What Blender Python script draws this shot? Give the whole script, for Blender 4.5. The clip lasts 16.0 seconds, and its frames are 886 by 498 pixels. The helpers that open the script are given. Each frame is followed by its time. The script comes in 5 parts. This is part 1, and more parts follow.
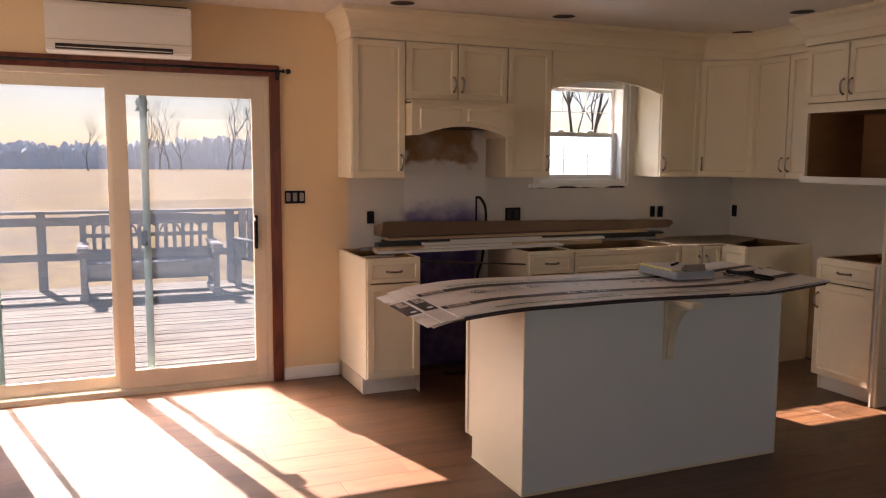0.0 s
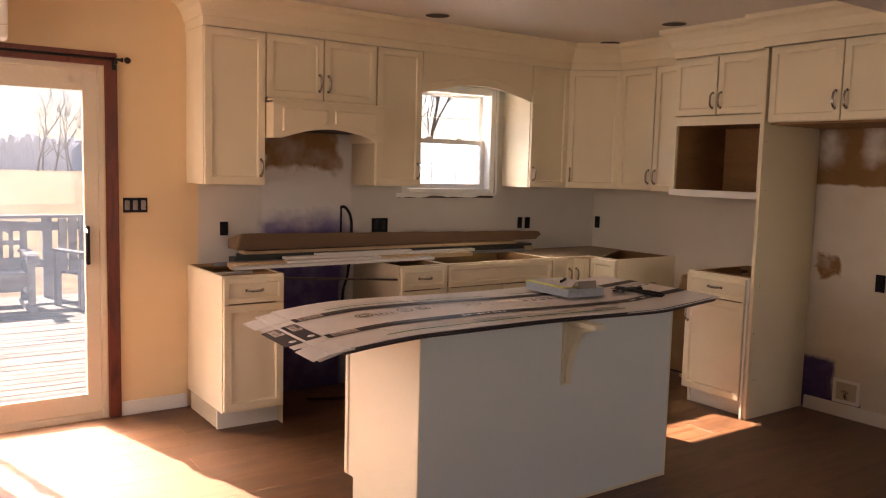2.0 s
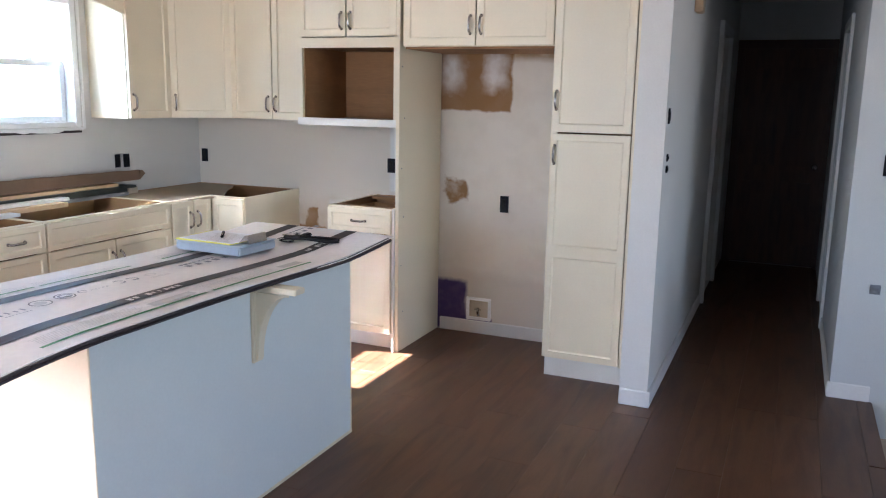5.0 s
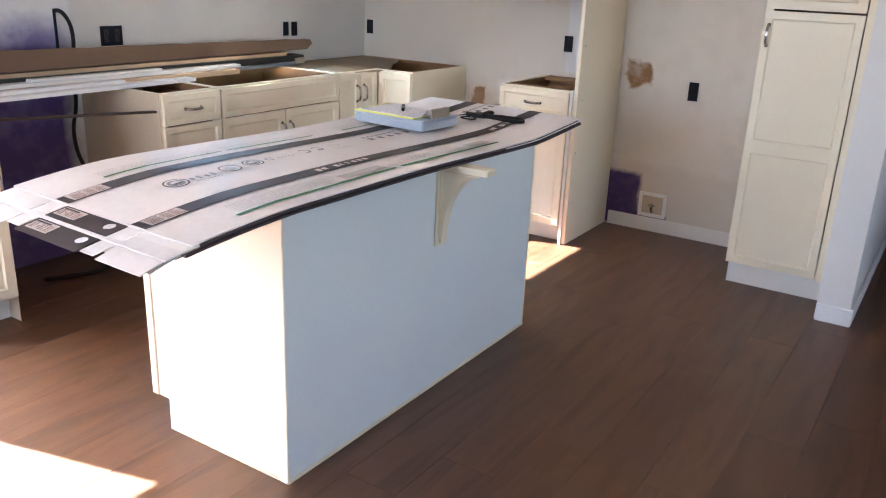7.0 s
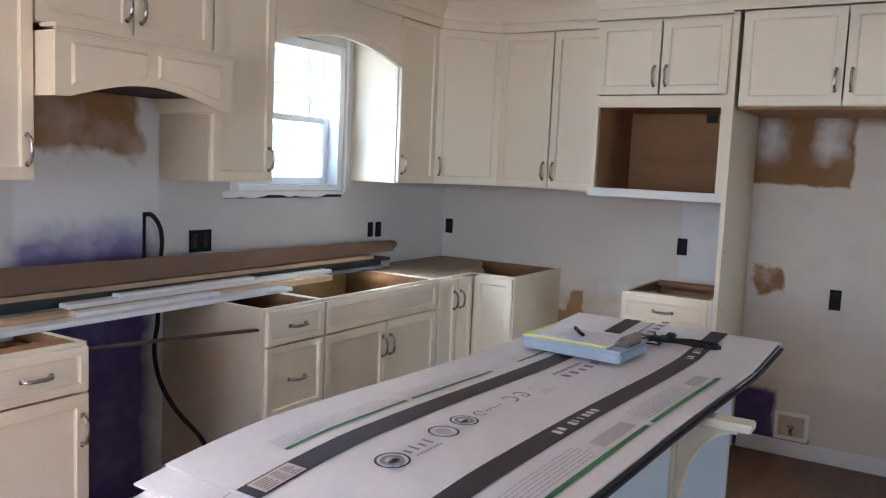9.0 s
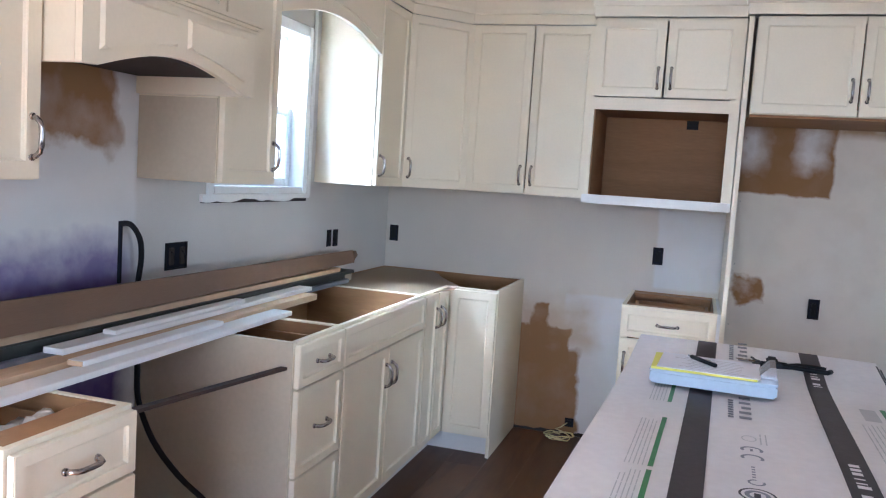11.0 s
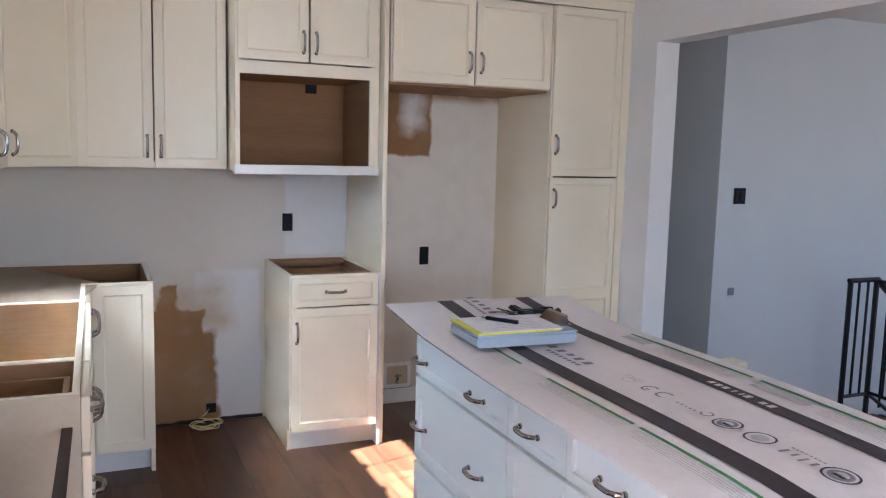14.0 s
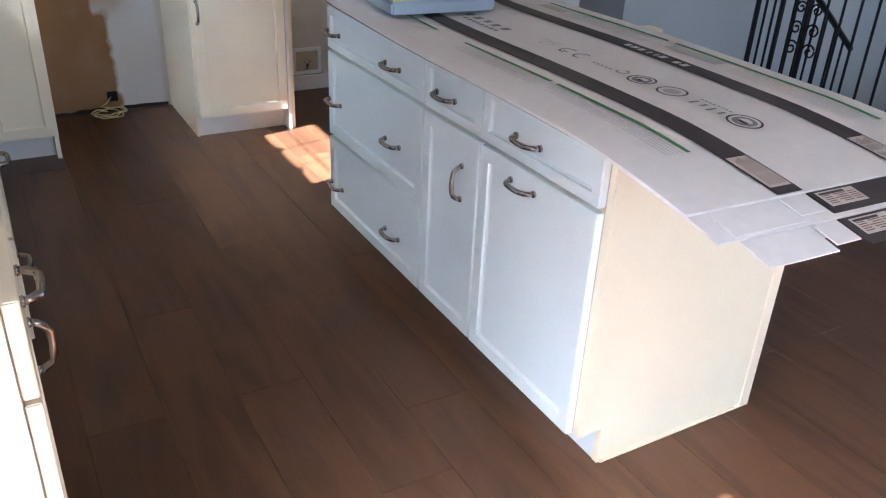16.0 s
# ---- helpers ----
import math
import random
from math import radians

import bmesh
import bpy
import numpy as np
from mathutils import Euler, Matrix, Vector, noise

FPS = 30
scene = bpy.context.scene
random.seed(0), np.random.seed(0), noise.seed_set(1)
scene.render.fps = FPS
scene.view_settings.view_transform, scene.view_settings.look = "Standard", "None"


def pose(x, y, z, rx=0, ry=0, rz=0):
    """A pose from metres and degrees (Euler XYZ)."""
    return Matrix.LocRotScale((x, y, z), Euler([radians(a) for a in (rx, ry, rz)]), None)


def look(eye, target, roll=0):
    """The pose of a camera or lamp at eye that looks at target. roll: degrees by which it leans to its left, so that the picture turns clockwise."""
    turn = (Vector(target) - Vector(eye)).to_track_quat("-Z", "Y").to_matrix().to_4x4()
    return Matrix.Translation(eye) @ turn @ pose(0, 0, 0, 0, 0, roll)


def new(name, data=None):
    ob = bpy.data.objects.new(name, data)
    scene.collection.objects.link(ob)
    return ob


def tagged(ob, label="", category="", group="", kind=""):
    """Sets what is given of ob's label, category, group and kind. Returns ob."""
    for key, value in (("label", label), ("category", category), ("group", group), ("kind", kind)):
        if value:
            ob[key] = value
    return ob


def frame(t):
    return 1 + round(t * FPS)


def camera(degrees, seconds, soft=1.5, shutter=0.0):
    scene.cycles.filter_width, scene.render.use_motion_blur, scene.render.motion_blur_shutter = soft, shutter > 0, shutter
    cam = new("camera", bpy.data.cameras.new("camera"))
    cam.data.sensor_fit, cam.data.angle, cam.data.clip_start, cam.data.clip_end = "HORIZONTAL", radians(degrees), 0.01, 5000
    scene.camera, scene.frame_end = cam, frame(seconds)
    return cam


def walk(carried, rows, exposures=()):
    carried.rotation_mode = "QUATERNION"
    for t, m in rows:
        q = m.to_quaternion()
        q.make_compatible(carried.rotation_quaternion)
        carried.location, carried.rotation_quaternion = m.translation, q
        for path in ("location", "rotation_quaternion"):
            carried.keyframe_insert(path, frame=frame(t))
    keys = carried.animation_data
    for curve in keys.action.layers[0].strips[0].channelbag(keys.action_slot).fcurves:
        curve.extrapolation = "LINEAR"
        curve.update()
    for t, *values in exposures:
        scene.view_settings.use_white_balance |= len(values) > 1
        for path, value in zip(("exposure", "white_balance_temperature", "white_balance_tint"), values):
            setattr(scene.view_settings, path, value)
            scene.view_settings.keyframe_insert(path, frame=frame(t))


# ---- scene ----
cam = camera(57.4, 16.0, soft=1.15)
# the way of the camera: seconds, eye, target, roll
PATH = [
    (0, (0.041, -0.018, 1.498), (0.824, 1.809, 1.275), 0.4),
    (0.5, (0.036, 0.06, 1.501), (0.846, 1.873, 1.262), 0.6),
    (1, (0.059, 0.191, 1.514), (0.915, 1.985, 1.295), 0.5),
    (1.5, (0.071, 0.31, 1.51), (1.024, 2.057, 1.312), 1.4),
    (2, (0.035, 0.46, 1.499), (1.176, 2.09, 1.298), 1.5),
    (2.5, (-0.02, 0.64, 1.499), (1.314, 2.116, 1.299), 0.4),
    (3, (0.014, 0.738, 1.506), (1.474, 2.087, 1.282), 0.1),
    (3.5, (0.119, 0.89, 1.499), (1.673, 2.127, 1.266), 0.4),
    (4, (0.14, 1.018, 1.517), (1.797, 2.109, 1.264), 1.1),
    (4.5, (0.13, 1.176, 1.556), (1.91, 2.042, 1.272), 0.4),
    (4.7, (0.12, 1.213, 1.554), (1.93, 2.002, 1.239), 0.3),
    (6.8, (0.162, 1.477, 1.462), (1.767, 2.412, 0.721), 2.5),
    (7, (0.235, 1.554, 1.461), (1.832, 2.571, 0.815), 2.4),
    (7.5, (0.289, 1.743, 1.46), (1.857, 2.889, 0.982), 3.3),
    (8, (0.287, 2.007, 1.469), (1.912, 3.123, 1.128), 1.7),
    (8.5, (0.307, 2.207, 1.461), (2.005, 3.232, 1.206), 1.9),
    (9, (0.369, 2.452, 1.476), (2.06, 3.501, 1.27), 2.5),
    (9.2, (0.404, 2.546, 1.467), (2.085, 3.612, 1.274), 2.8),
    (11.3, (0.378, 3.687, 1.441), (2.316, 4.135, 1.241), 2.8),
    (11.5, (0.343, 3.798, 1.482), (2.297, 4.163, 1.261), 2.3),
    (12, (0.432, 4.069, 1.451), (2.393, 4.377, 1.207), 3.0),
    (12.5, (0.54, 4.265, 1.487), (2.518, 4.466, 1.268), 1.8),
    (13, (0.578, 4.477, 1.519), (2.556, 4.228, 1.356), 1.1),
    (13.5, (0.609, 4.627, 1.507), (2.496, 3.985, 1.35), 0.6),
    (14, (0.604, 4.672, 1.48), (2.426, 3.883, 1.24), 1.5),
    (14.5, (0.611, 4.693, 1.461), (2.364, 3.821, 1.056), 1.6),
    (15, (0.614, 4.7, 1.432), (2.307, 3.81, 0.847), 2.1),
    (15.5, (0.618, 4.677, 1.396), (2.233, 3.786, 0.622), 2.2),
    (16, (0.617, 4.679, 1.378), (2.142, 3.773, 0.454), 2.8),
]
EXPOSURES = [(0.0, 2.62, 8050, 33), (1.5, 2.86, 9150, 38), (2.5, 3.5, 8350, 29), (3.1, 3.78, 5900, 16), (4.5, 4.46, 5450, 16), (7.0, 4.58, 5700, 18), (8.0, 3.6, 5450, 16), (9.0, 3.93, 5350, 17), (11.5, 4.33, 5050, 16), (12.5, 4.03, 5200, 18), (13.5, 4.03, 5180, 19), (14.5, 4.28, 5550, 18), (16.0, 3.81, 5300, 13)]
walk(cam, [(t, look(eye, target, roll)) for t, eye, target, roll in PATH], EXPOSURES)

# ---- world, sun and large lights ----
SUN_WAY = Vector((0.262, -1.0, -0.92)).normalized()
elev = math.asin(-SUN_WAY.z)
azim = math.atan2(-SUN_WAY.x, -SUN_WAY.y)
world = bpy.data.worlds.new("sky")
scene.world = world
world.use_nodes = True
wn = world.node_tree
sky = wn.nodes.new("ShaderNodeTexSky")
sky.sky_type, sky.sun_disc, sky.sun_elevation, sky.sun_rotation = "NISHITA", False, elev, azim
sky.dust_density, sky.ozone_density = 0.5, 2.0
back = wn.nodes["Background"]
back.inputs["Strength"].default_value = 0.037
wn.links.new(sky.outputs[0], back.inputs[0])
sun = new("sun", bpy.data.lights.new("sun", "SUN"))
sun.data.energy, sun.data.angle, sun.data.color = 5.0, radians(0.5), (1.0, 0.95, 0.87)
sun.matrix_world = look((0, 0, 10), Vector((0, 0, 10)) + SUN_WAY)


def fill_lamp(x, y, z, tx, ty, w, h, watts, color=(0.72, 0.86, 1.0), drop=0.0):
    """An area lamp in an opening that stands in for the sky's light."""
    la = new("fill_light", bpy.data.lights.new("fill_light", "AREA"))
    la.data.shape, la.data.size, la.data.size_y = "RECTANGLE", w, h
    la.data.energy, la.data.color = watts, color
    la.matrix_world = look((x, y, z), (tx, ty, z - drop))


# unseen window behind the camera; its lamp fills the island's back
fill_lamp(1.3, -3.02, 1.45, 1.3, 0.0, 2.3, 1.3, 2.5, (0.84, 0.92, 1.0))
# added west fill, no known window; replaces skylight from the patio door
fill_lamp(-2.45, 3.6, 1.45, 0.0, 3.6, 1.5, 1.3, 3.3, (0.92, 0.96, 1.0))
fill_lamp(3.468, 5.314 + 0.16, 1.62, 3.3, 3.4, 0.60, 0.30, 0.5, (0.40, 0.78, 1.0), 1.3)

# ---- materials ----
def mat(name, color, rough=0.6, metal=0.0, scale=8.0, vary=0.06, bump=0.05, stretch=(1, 1, 1), fine=60.0, coords="Object", island=0.0, spec=0.5):
    m = bpy.data.materials.new(name)
    m.use_nodes = True
    nt = m.node_tree
    n, l = nt.nodes, nt.links
    b = n["Principled BSDF"]
    b.inputs["Metallic"].default_value = metal
    b.inputs["Specular IOR Level"].default_value = spec
    tc = n.new("ShaderNodeTexCoord")
    mp = n.new("ShaderNodeMapping")
    mp.inputs["Scale"].default_value = stretch
    l.new(tc.outputs[coords], mp.inputs[0])
    a = n.new("ShaderNodeTexNoise")
    a.inputs["Scale"].default_value, a.inputs["Detail"].default_value = scale, 5
    f = n.new("ShaderNodeTexNoise")
    f.inputs["Scale"].default_value, f.inputs["Detail"].default_value = fine, 3
    l.new(mp.outputs[0], a.inputs[0])
    l.new(mp.outputs[0], f.inputs[0])
    add = n.new("ShaderNodeMath")
    add.operation = "ADD"
    l.new(a.outputs[0], add.inputs[0])
    l.new(f.outputs[0], add.inputs[1])
    r = n.new("ShaderNodeMapRange")
    r.inputs[1].default_value, r.inputs[2].default_value = 0.6, 1.4
    r.inputs[3].default_value, r.inputs[4].default_value = 1 - vary, 1 + vary
    l.new(add.outputs[0], r.inputs[0])
    hue = n.new("ShaderNodeHueSaturation")
    hue.inputs["Color"].default_value = (*color, 1)
    l.new(r.outputs[0], hue.inputs["Value"])
    out = hue.outputs[0]
    if island:
        oi = n.new("ShaderNodeObjectInfo")
        r2 = n.new("ShaderNodeMapRange")
        r2.inputs[3].default_value, r2.inputs[4].default_value = 1 - island, 1 + island
        l.new(oi.outputs["Random"], r2.inputs[0])
        h2 = n.new("ShaderNodeHueSaturation")
        l.new(out, h2.inputs["Color"])
        l.new(r2.outputs[0], h2.inputs["Value"])
        out = h2.outputs[0]
    l.new(out, b.inputs["Base Color"])
    rr = n.new("ShaderNodeMapRange")
    rr.inputs[3].default_value, rr.inputs[4].default_value = max(0.02, rough - 0.07), min(1, rough + 0.07)
    l.new(a.outputs[0], rr.inputs[0])
    l.new(rr.outputs[0], b.inputs["Roughness"])
    if bump:
        bu = n.new("ShaderNodeBump")
        bu.inputs["Strength"].default_value, bu.inputs["Distance"].default_value = bump, 0.01
        l.new(f.outputs[0], bu.inputs["Height"])
        l.new(bu.outputs[0], b.inputs["Normal"])
    return m


def patched(name, color, patches, axes, rough=0.85):
    """Wall paint with ragged repairs: each patch is (u0, u1, v0, v1, colour, raggedness, blotchiness) in metres on the wall."""
    m = mat(name, color, rough, scale=2.5, vary=0.05, bump=0.06, fine=150, coords="Object", spec=0.25)
    n, l = m.node_tree.nodes, m.node_tree.links
    b = n["Principled BSDF"]
    cur = b.inputs["Base Color"].links[0].from_socket
    tc = n.new("ShaderNodeTexCoord")
    for k, (u0, u1, v0, v1, col, rag, blot, *more) in enumerate(patches):
        soft = more[0] if more else 0.008
        wob = n.new("ShaderNodeTexNoise")
        wob.inputs["Scale"].default_value, wob.inputs["Detail"].default_value = 6.0 + 0.5 * k, 7
        wob.noise_dimensions = "4D"
        wob.inputs["W"].default_value = k * 1.7
        l.new(tc.outputs["Object"], wob.inputs["Vector"])
        off = n.new("ShaderNodeVectorMath")
        off.operation = "MULTIPLY_ADD"
        off.inputs[1].default_value = (rag * 2,) * 3
        l.new(wob.outputs["Color"], off.inputs[0])
        sub = n.new("ShaderNodeVectorMath")
        sub.operation = "SUBTRACT"
        sub.inputs[1].default_value = (rag,) * 3
        l.new(tc.outputs["Object"], sub.inputs[0])
        l.new(sub.outputs[0], off.inputs[2])
        sep = n.new("ShaderNodeSeparateXYZ")
        l.new(off.outputs[0], sep.inputs[0])
        prev = None
        for ax, lo, hi in ((axes[0], u0, u1), (axes[1], v0, v1)):
            c = n.new("ShaderNodeMath")
            c.operation = "SUBTRACT"
            c.inputs[1].default_value = (lo + hi) / 2
            l.new(sep.outputs[ax], c.inputs[0])
            ab = n.new("ShaderNodeMath")
            ab.operation = "ABSOLUTE"
            l.new(c.outputs[0], ab.inputs[0])
            mr = n.new("ShaderNodeMapRange")
            half = (hi - lo) / 2
            mr.inputs[1].default_value, mr.inputs[2].default_value = half + soft, half - soft
            mr.inputs[3].default_value, mr.inputs[4].default_value = 0, 1
            l.new(ab.outputs[0], mr.inputs[0])
            if prev is None:
                prev = mr.outputs[0]
            else:
                mu = n.new("ShaderNodeMath")
                mu.operation = "MULTIPLY"
                l.new(prev, mu.inputs[0])
                l.new(mr.outputs[0], mu.inputs[1])
                prev = mu.outputs[0]
        if blot:
            br = n.new("ShaderNodeMapRange")
            br.inputs[1].default_value, br.inputs[2].default_value = 0.3, 0.55
            br.inputs[3].default_value = 1 - blot
            l.new(wob.outputs[0], br.inputs[0])
            mu = n.new("ShaderNodeMath")
            mu.operation = "MULTIPLY"
            l.new(prev, mu.inputs[0])
            l.new(br.outputs[0], mu.inputs[1])
            prev = mu.outputs[0]
        mx = n.new("ShaderNodeMix")
        mx.data_type = "RGBA"
        mx.inputs["B"].default_value = (*col, 1)
        l.new(prev, mx.inputs["Factor"])
        l.new(cur, mx.inputs["A"])
        cur = mx.outputs["Result"]
    l.new(cur, b.inputs["Base Color"])
    return m


def wood(name, color, dark, rough=0.5, scale=3.0, stretch=(1, 8, 8), island=0.12, bump=0.08, spec=0.5):
    m = mat(name, color, rough, scale=scale, vary=0.14, bump=bump, stretch=stretch, fine=scale * 9, island=island, spec=spec)
    n, l = m.node_tree.nodes, m.node_tree.links
    b = n["Principled BSDF"]
    cur = b.inputs["Base Color"].links[0].from_socket
    tc, mp = n.new("ShaderNodeTexCoord"), n.new("ShaderNodeMapping")
    mp.inputs["Scale"].default_value = stretch
    oi, mu = n.new("ShaderNodeObjectInfo"), n.new("ShaderNodeMath")
    mu.operation = "MULTIPLY"
    mu.inputs[1].default_value = 37
    l.new(oi.outputs["Random"], mu.inputs[0])
    l.new(tc.outputs["Object"], mp.inputs[0])
    w = n.new("ShaderNodeTexNoise")
    w.noise_dimensions = "4D"
    w.inputs["Scale"].default_value, w.inputs["Detail"].default_value, w.inputs["Distortion"].default_value = scale * 0.7, 6, 1.2
    l.new(mp.outputs[0], w.inputs["Vector"])
    l.new(mu.outputs[0], w.inputs["W"])
    r = n.new("ShaderNodeMapRange")
    r.inputs[1].default_value, r.inputs[2].default_value = 0.45, 0.75
    l.new(w.outputs[0], r.inputs[0])
    mx = n.new("ShaderNodeMix")
    mx.data_type = "RGBA"
    mx.inputs["B"].default_value = (*dark, 1)
    l.new(r.outputs[0], mx.inputs["Factor"])
    l.new(cur, mx.inputs["A"])
    l.new(mx.outputs["Result"], b.inputs["Base Color"])
    return m


def glass(name, tint=(0.96, 0.98, 0.97), veil=0.0):
    m = bpy.data.materials.new(name)
    m.use_nodes = True
    n, l = m.node_tree.nodes, m.node_tree.links
    b = n["Principled BSDF"]
    b.inputs["Base Color"].default_value = (*tint, 1)
    b.inputs["Transmission Weight"].default_value = 1
    b.inputs["Roughness"].default_value = 0.0
    b.inputs["IOR"].default_value = 1.45
    if veil:  # a bluish veil, uneven over the pane, put in for haze over the view
        tr = n.new("ShaderNodeBsdfTranslucent")
        tr.inputs[0].default_value = (0.42, 0.68, 1.0, 1)
        tc, nz = n.new("ShaderNodeTexCoord"), n.new("ShaderNodeTexNoise")
        nz.inputs["Scale"].default_value, nz.inputs["Detail"].default_value = 1.6, 4
        l.new(tc.outputs["Object"], nz.inputs[0])
        mr = n.new("ShaderNodeMapRange")
        mr.inputs[1].default_value, mr.inputs[2].default_value = 0.3, 0.7
        mr.inputs[3].default_value, mr.inputs[4].default_value = veil * 0.4, veil * 1.6
        l.new(nz.outputs[0], mr.inputs[0])
        mix = n.new("ShaderNodeMixShader")
        l.new(mr.outputs[0], mix.inputs[0])
        l.new(b.outputs[0], mix.inputs[1])
        l.new(tr.outputs[0], mix.inputs[2])
        l.new(mix.outputs[0], n["Material Output"].inputs[0])
    return m


BROWN, PURPLE, SKIM = (0.30, 0.17, 0.075), (0.085, 0.055, 0.17), (0.72, 0.71, 0.69)
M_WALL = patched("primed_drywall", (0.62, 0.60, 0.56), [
    # the whole stretch left of x = 1.62 is set warmer
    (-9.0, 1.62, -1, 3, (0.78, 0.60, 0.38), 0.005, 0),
    (2.03, 2.66, 1.05, 1.72, SKIM, 0.02, 0.3, 0.012),
    (2.03, 2.56, 1.46, 1.75, BROWN, 0.13, 0.35, 0.02),
    (2.03, 2.63, 0.98, 1.16, (0.24, 0.21, 0.36), 0.09, 0.55, 0.05),
    (2.03, 2.63, -0.5, 1.05, PURPLE, 0.07, 0.15, 0.05)], ("X", "Z"))
M_WALL_R = patched("primed_drywall_fridge", (0.67, 0.62, 0.54), [
    (3.86, 4.20, -0.1, 0.82, SKIM, 0.02, 0.2),
    (4.02, 4.50, 0.50, 0.78, (0.56, 0.47, 0.36), 0.09, 0.6, 0.06),
    (4.09, 4.9, -0.1, 0.50, BROWN, 0.065, 0.08, 0.012),
    (4.15, 4.9, 0.40, 0.62, BROWN, 0.08, 0.2),
    (4.27, 4.37, 0.5, 0.74, BROWN, 0.07, 0.2),
    (3.38, 3.72, 0.9, 1.33, SKIM, 0.015, 0.3),
    (2.40, 3.36, 0.4, 1.9, (0.76, 0.72, 0.64), 0.05, 0.5, 0.03),
    (2.40, 2.95, 1.765, 1.86, (0.42, 0.30, 0.18), 0.025, 0.4, 0.02),
    (2.88, 3.42, 1.45, 1.84, BROWN, 0.03, 0.05),
    (3.22, 3.36, 1.58, 1.78, SKIM, 0.07, 0.35, 0.045),
    (2.93, 3.05, 1.60, 1.82, SKIM, 0.07, 0.3, 0.04),
    (3.17, 3.31, 0.87, 1.02, BROWN, 0.09, 0.6, 0.015),
    (3.15, 3.42, 0.0, 0.345, PURPLE, 0.025, 0.1, 0.015),
    (2.97, 3.20, 0.0, 0.105, PURPLE, 0.008, 0.0, 0.006)], ("Y", "Z"))
M_GREY = mat("grey_white_wall_paint", (0.60, 0.61, 0.60), 0.8, scale=2, vary=0.04, bump=0.05, fine=140, spec=0.25)
# lighter, warmer copy of the grey wall colour, for the hallway's north wall
M_HALLW = mat("warm_white_wall", (0.74, 0.72, 0.68), 0.8, scale=2, vary=0.04, bump=0.05, fine=140, spec=0.25)
M_CEIL = mat("ceiling_paint", (0.74, 0.70, 0.64), 0.55, scale=1.5, vary=0.05, bump=0.05, fine=120)
M_CAB = mat("cream_cabinet_paint", (0.82, 0.735, 0.55), 0.38, scale=3, vary=0.03, bump=0.015, fine=90)
M_WHITE = mat("white_painted_panel", (0.80, 0.78, 0.72), 0.42, scale=3, vary=0.03, bump=0.015, fine=90)
M_TRIM = mat("white_trim_paint", (0.80, 0.79, 0.76), 0.45, scale=4, vary=0.04, bump=0.02)
M_ISL = mat("white_island_paint", (0.75, 0.79, 0.765), 0.40, scale=3, vary=0.03, bump=0.015, fine=90)
M_VINYL = mat("cream_vinyl", (0.72, 0.65, 0.52), 0.4, scale=4, vary=0.05, bump=0.02)
M_WVINYL = mat("white_vinyl", (0.82, 0.82, 0.80), 0.4, scale=4, vary=0.05, bump=0.02)
M_RED = wood("red_mahogany", (0.16, 0.035, 0.018), (0.06, 0.014, 0.008), 0.35, 3, (6, 6, 1))
M_RAW = wood("raw_cabinet_ply", (0.31, 0.165, 0.065), (0.23, 0.12, 0.047), 0.65, 2.0, (1, 1, 6), 0.05)
M_PALE = wood("raw_pine", (0.62, 0.44, 0.27), (0.50, 0.33, 0.19), 0.6, 2.5, (1, 8, 8), 0.1)
M_TAN = mat("tan_cabinet_side", (0.54, 0.46, 0.33), 0.6, scale=3, vary=0.06, bump=0.03)
M_FLOOR = wood("walnut_floor", (0.112, 0.050, 0.022), (0.052, 0.022, 0.0098), 0.44, 2.2, (1.0, 7, 7), 0.14, 0.06, 0.52)
M_JOINT = mat("floor_joint", (0.02, 0.011, 0.007), 0.8)
M_NICKEL = mat("brushed_nickel", (0.42, 0.39, 0.37), 0.18, 1.0, 20, 0.05, 0.0)
M_BLACK = mat("black_plastic", (0.010, 0.010, 0.011), 0.55, scale=30, vary=0.15, spec=0.2)
M_IRON = mat("black_wrought_iron", (0.012, 0.012, 0.014), 0.5, 0.4, 25, 0.2, 0.1)
M_RUST = mat("dull_brown_steel", (0.06, 0.036, 0.025), 0.75, 0.0, 30, 0.2)
# near-black of dark fittings, also painted in where recesses lie in shade
M_DARK = mat("dark_fitting_and_recess_shade", (0.03, 0.022, 0.018), 0.8)
M_BLUE = mat("blue_electric_box", (0.014, 0.016, 0.024), 0.7, scale=40, vary=0.2, spec=0.15)
M_COPPER = mat("wire_and_screw", (0.35, 0.22, 0.12), 0.4, 0.6, 60, 0.2)
M_BOX = mat("brown_corrugated_carton", (0.20, 0.125, 0.076), 0.8, scale=4, vary=0.09, bump=0.05, stretch=(0.5, 6, 6))
M_CARD = mat("white_printed_cardboard", (0.76, 0.72, 0.69), 0.56, scale=4, vary=0.06, bump=0.03, fine=40)
M_CARDB = mat("cardboard_underside", (0.24, 0.15, 0.09), 0.8, scale=5, vary=0.1)
M_INK = mat("dark_brown_print", (0.050, 0.040, 0.042), 0.50, scale=6, vary=0.2, bump=0.03, spec=0.3)
M_INKG = mat("grey_print", (0.26, 0.26, 0.28), 0.62, scale=20, vary=0.2, spec=0.2)
M_LABEL = mat("pale_printed_label", (0.62, 0.56, 0.52), 0.5, scale=30, vary=0.08)
M_RUSTINK = mat("rust_brown_print", (0.25, 0.14, 0.11), 0.6, scale=20, vary=0.1)
M_FINE = mat("fine_pale_print", (0.50, 0.48, 0.46), 0.5, scale=20, vary=0.1)
M_GREEN = mat("green_print", (0.055, 0.22, 0.075), 0.5, scale=10, vary=0.15)
M_PAPER = mat("white_paper", (0.82, 0.82, 0.84), 0.6, scale=6, vary=0.03)
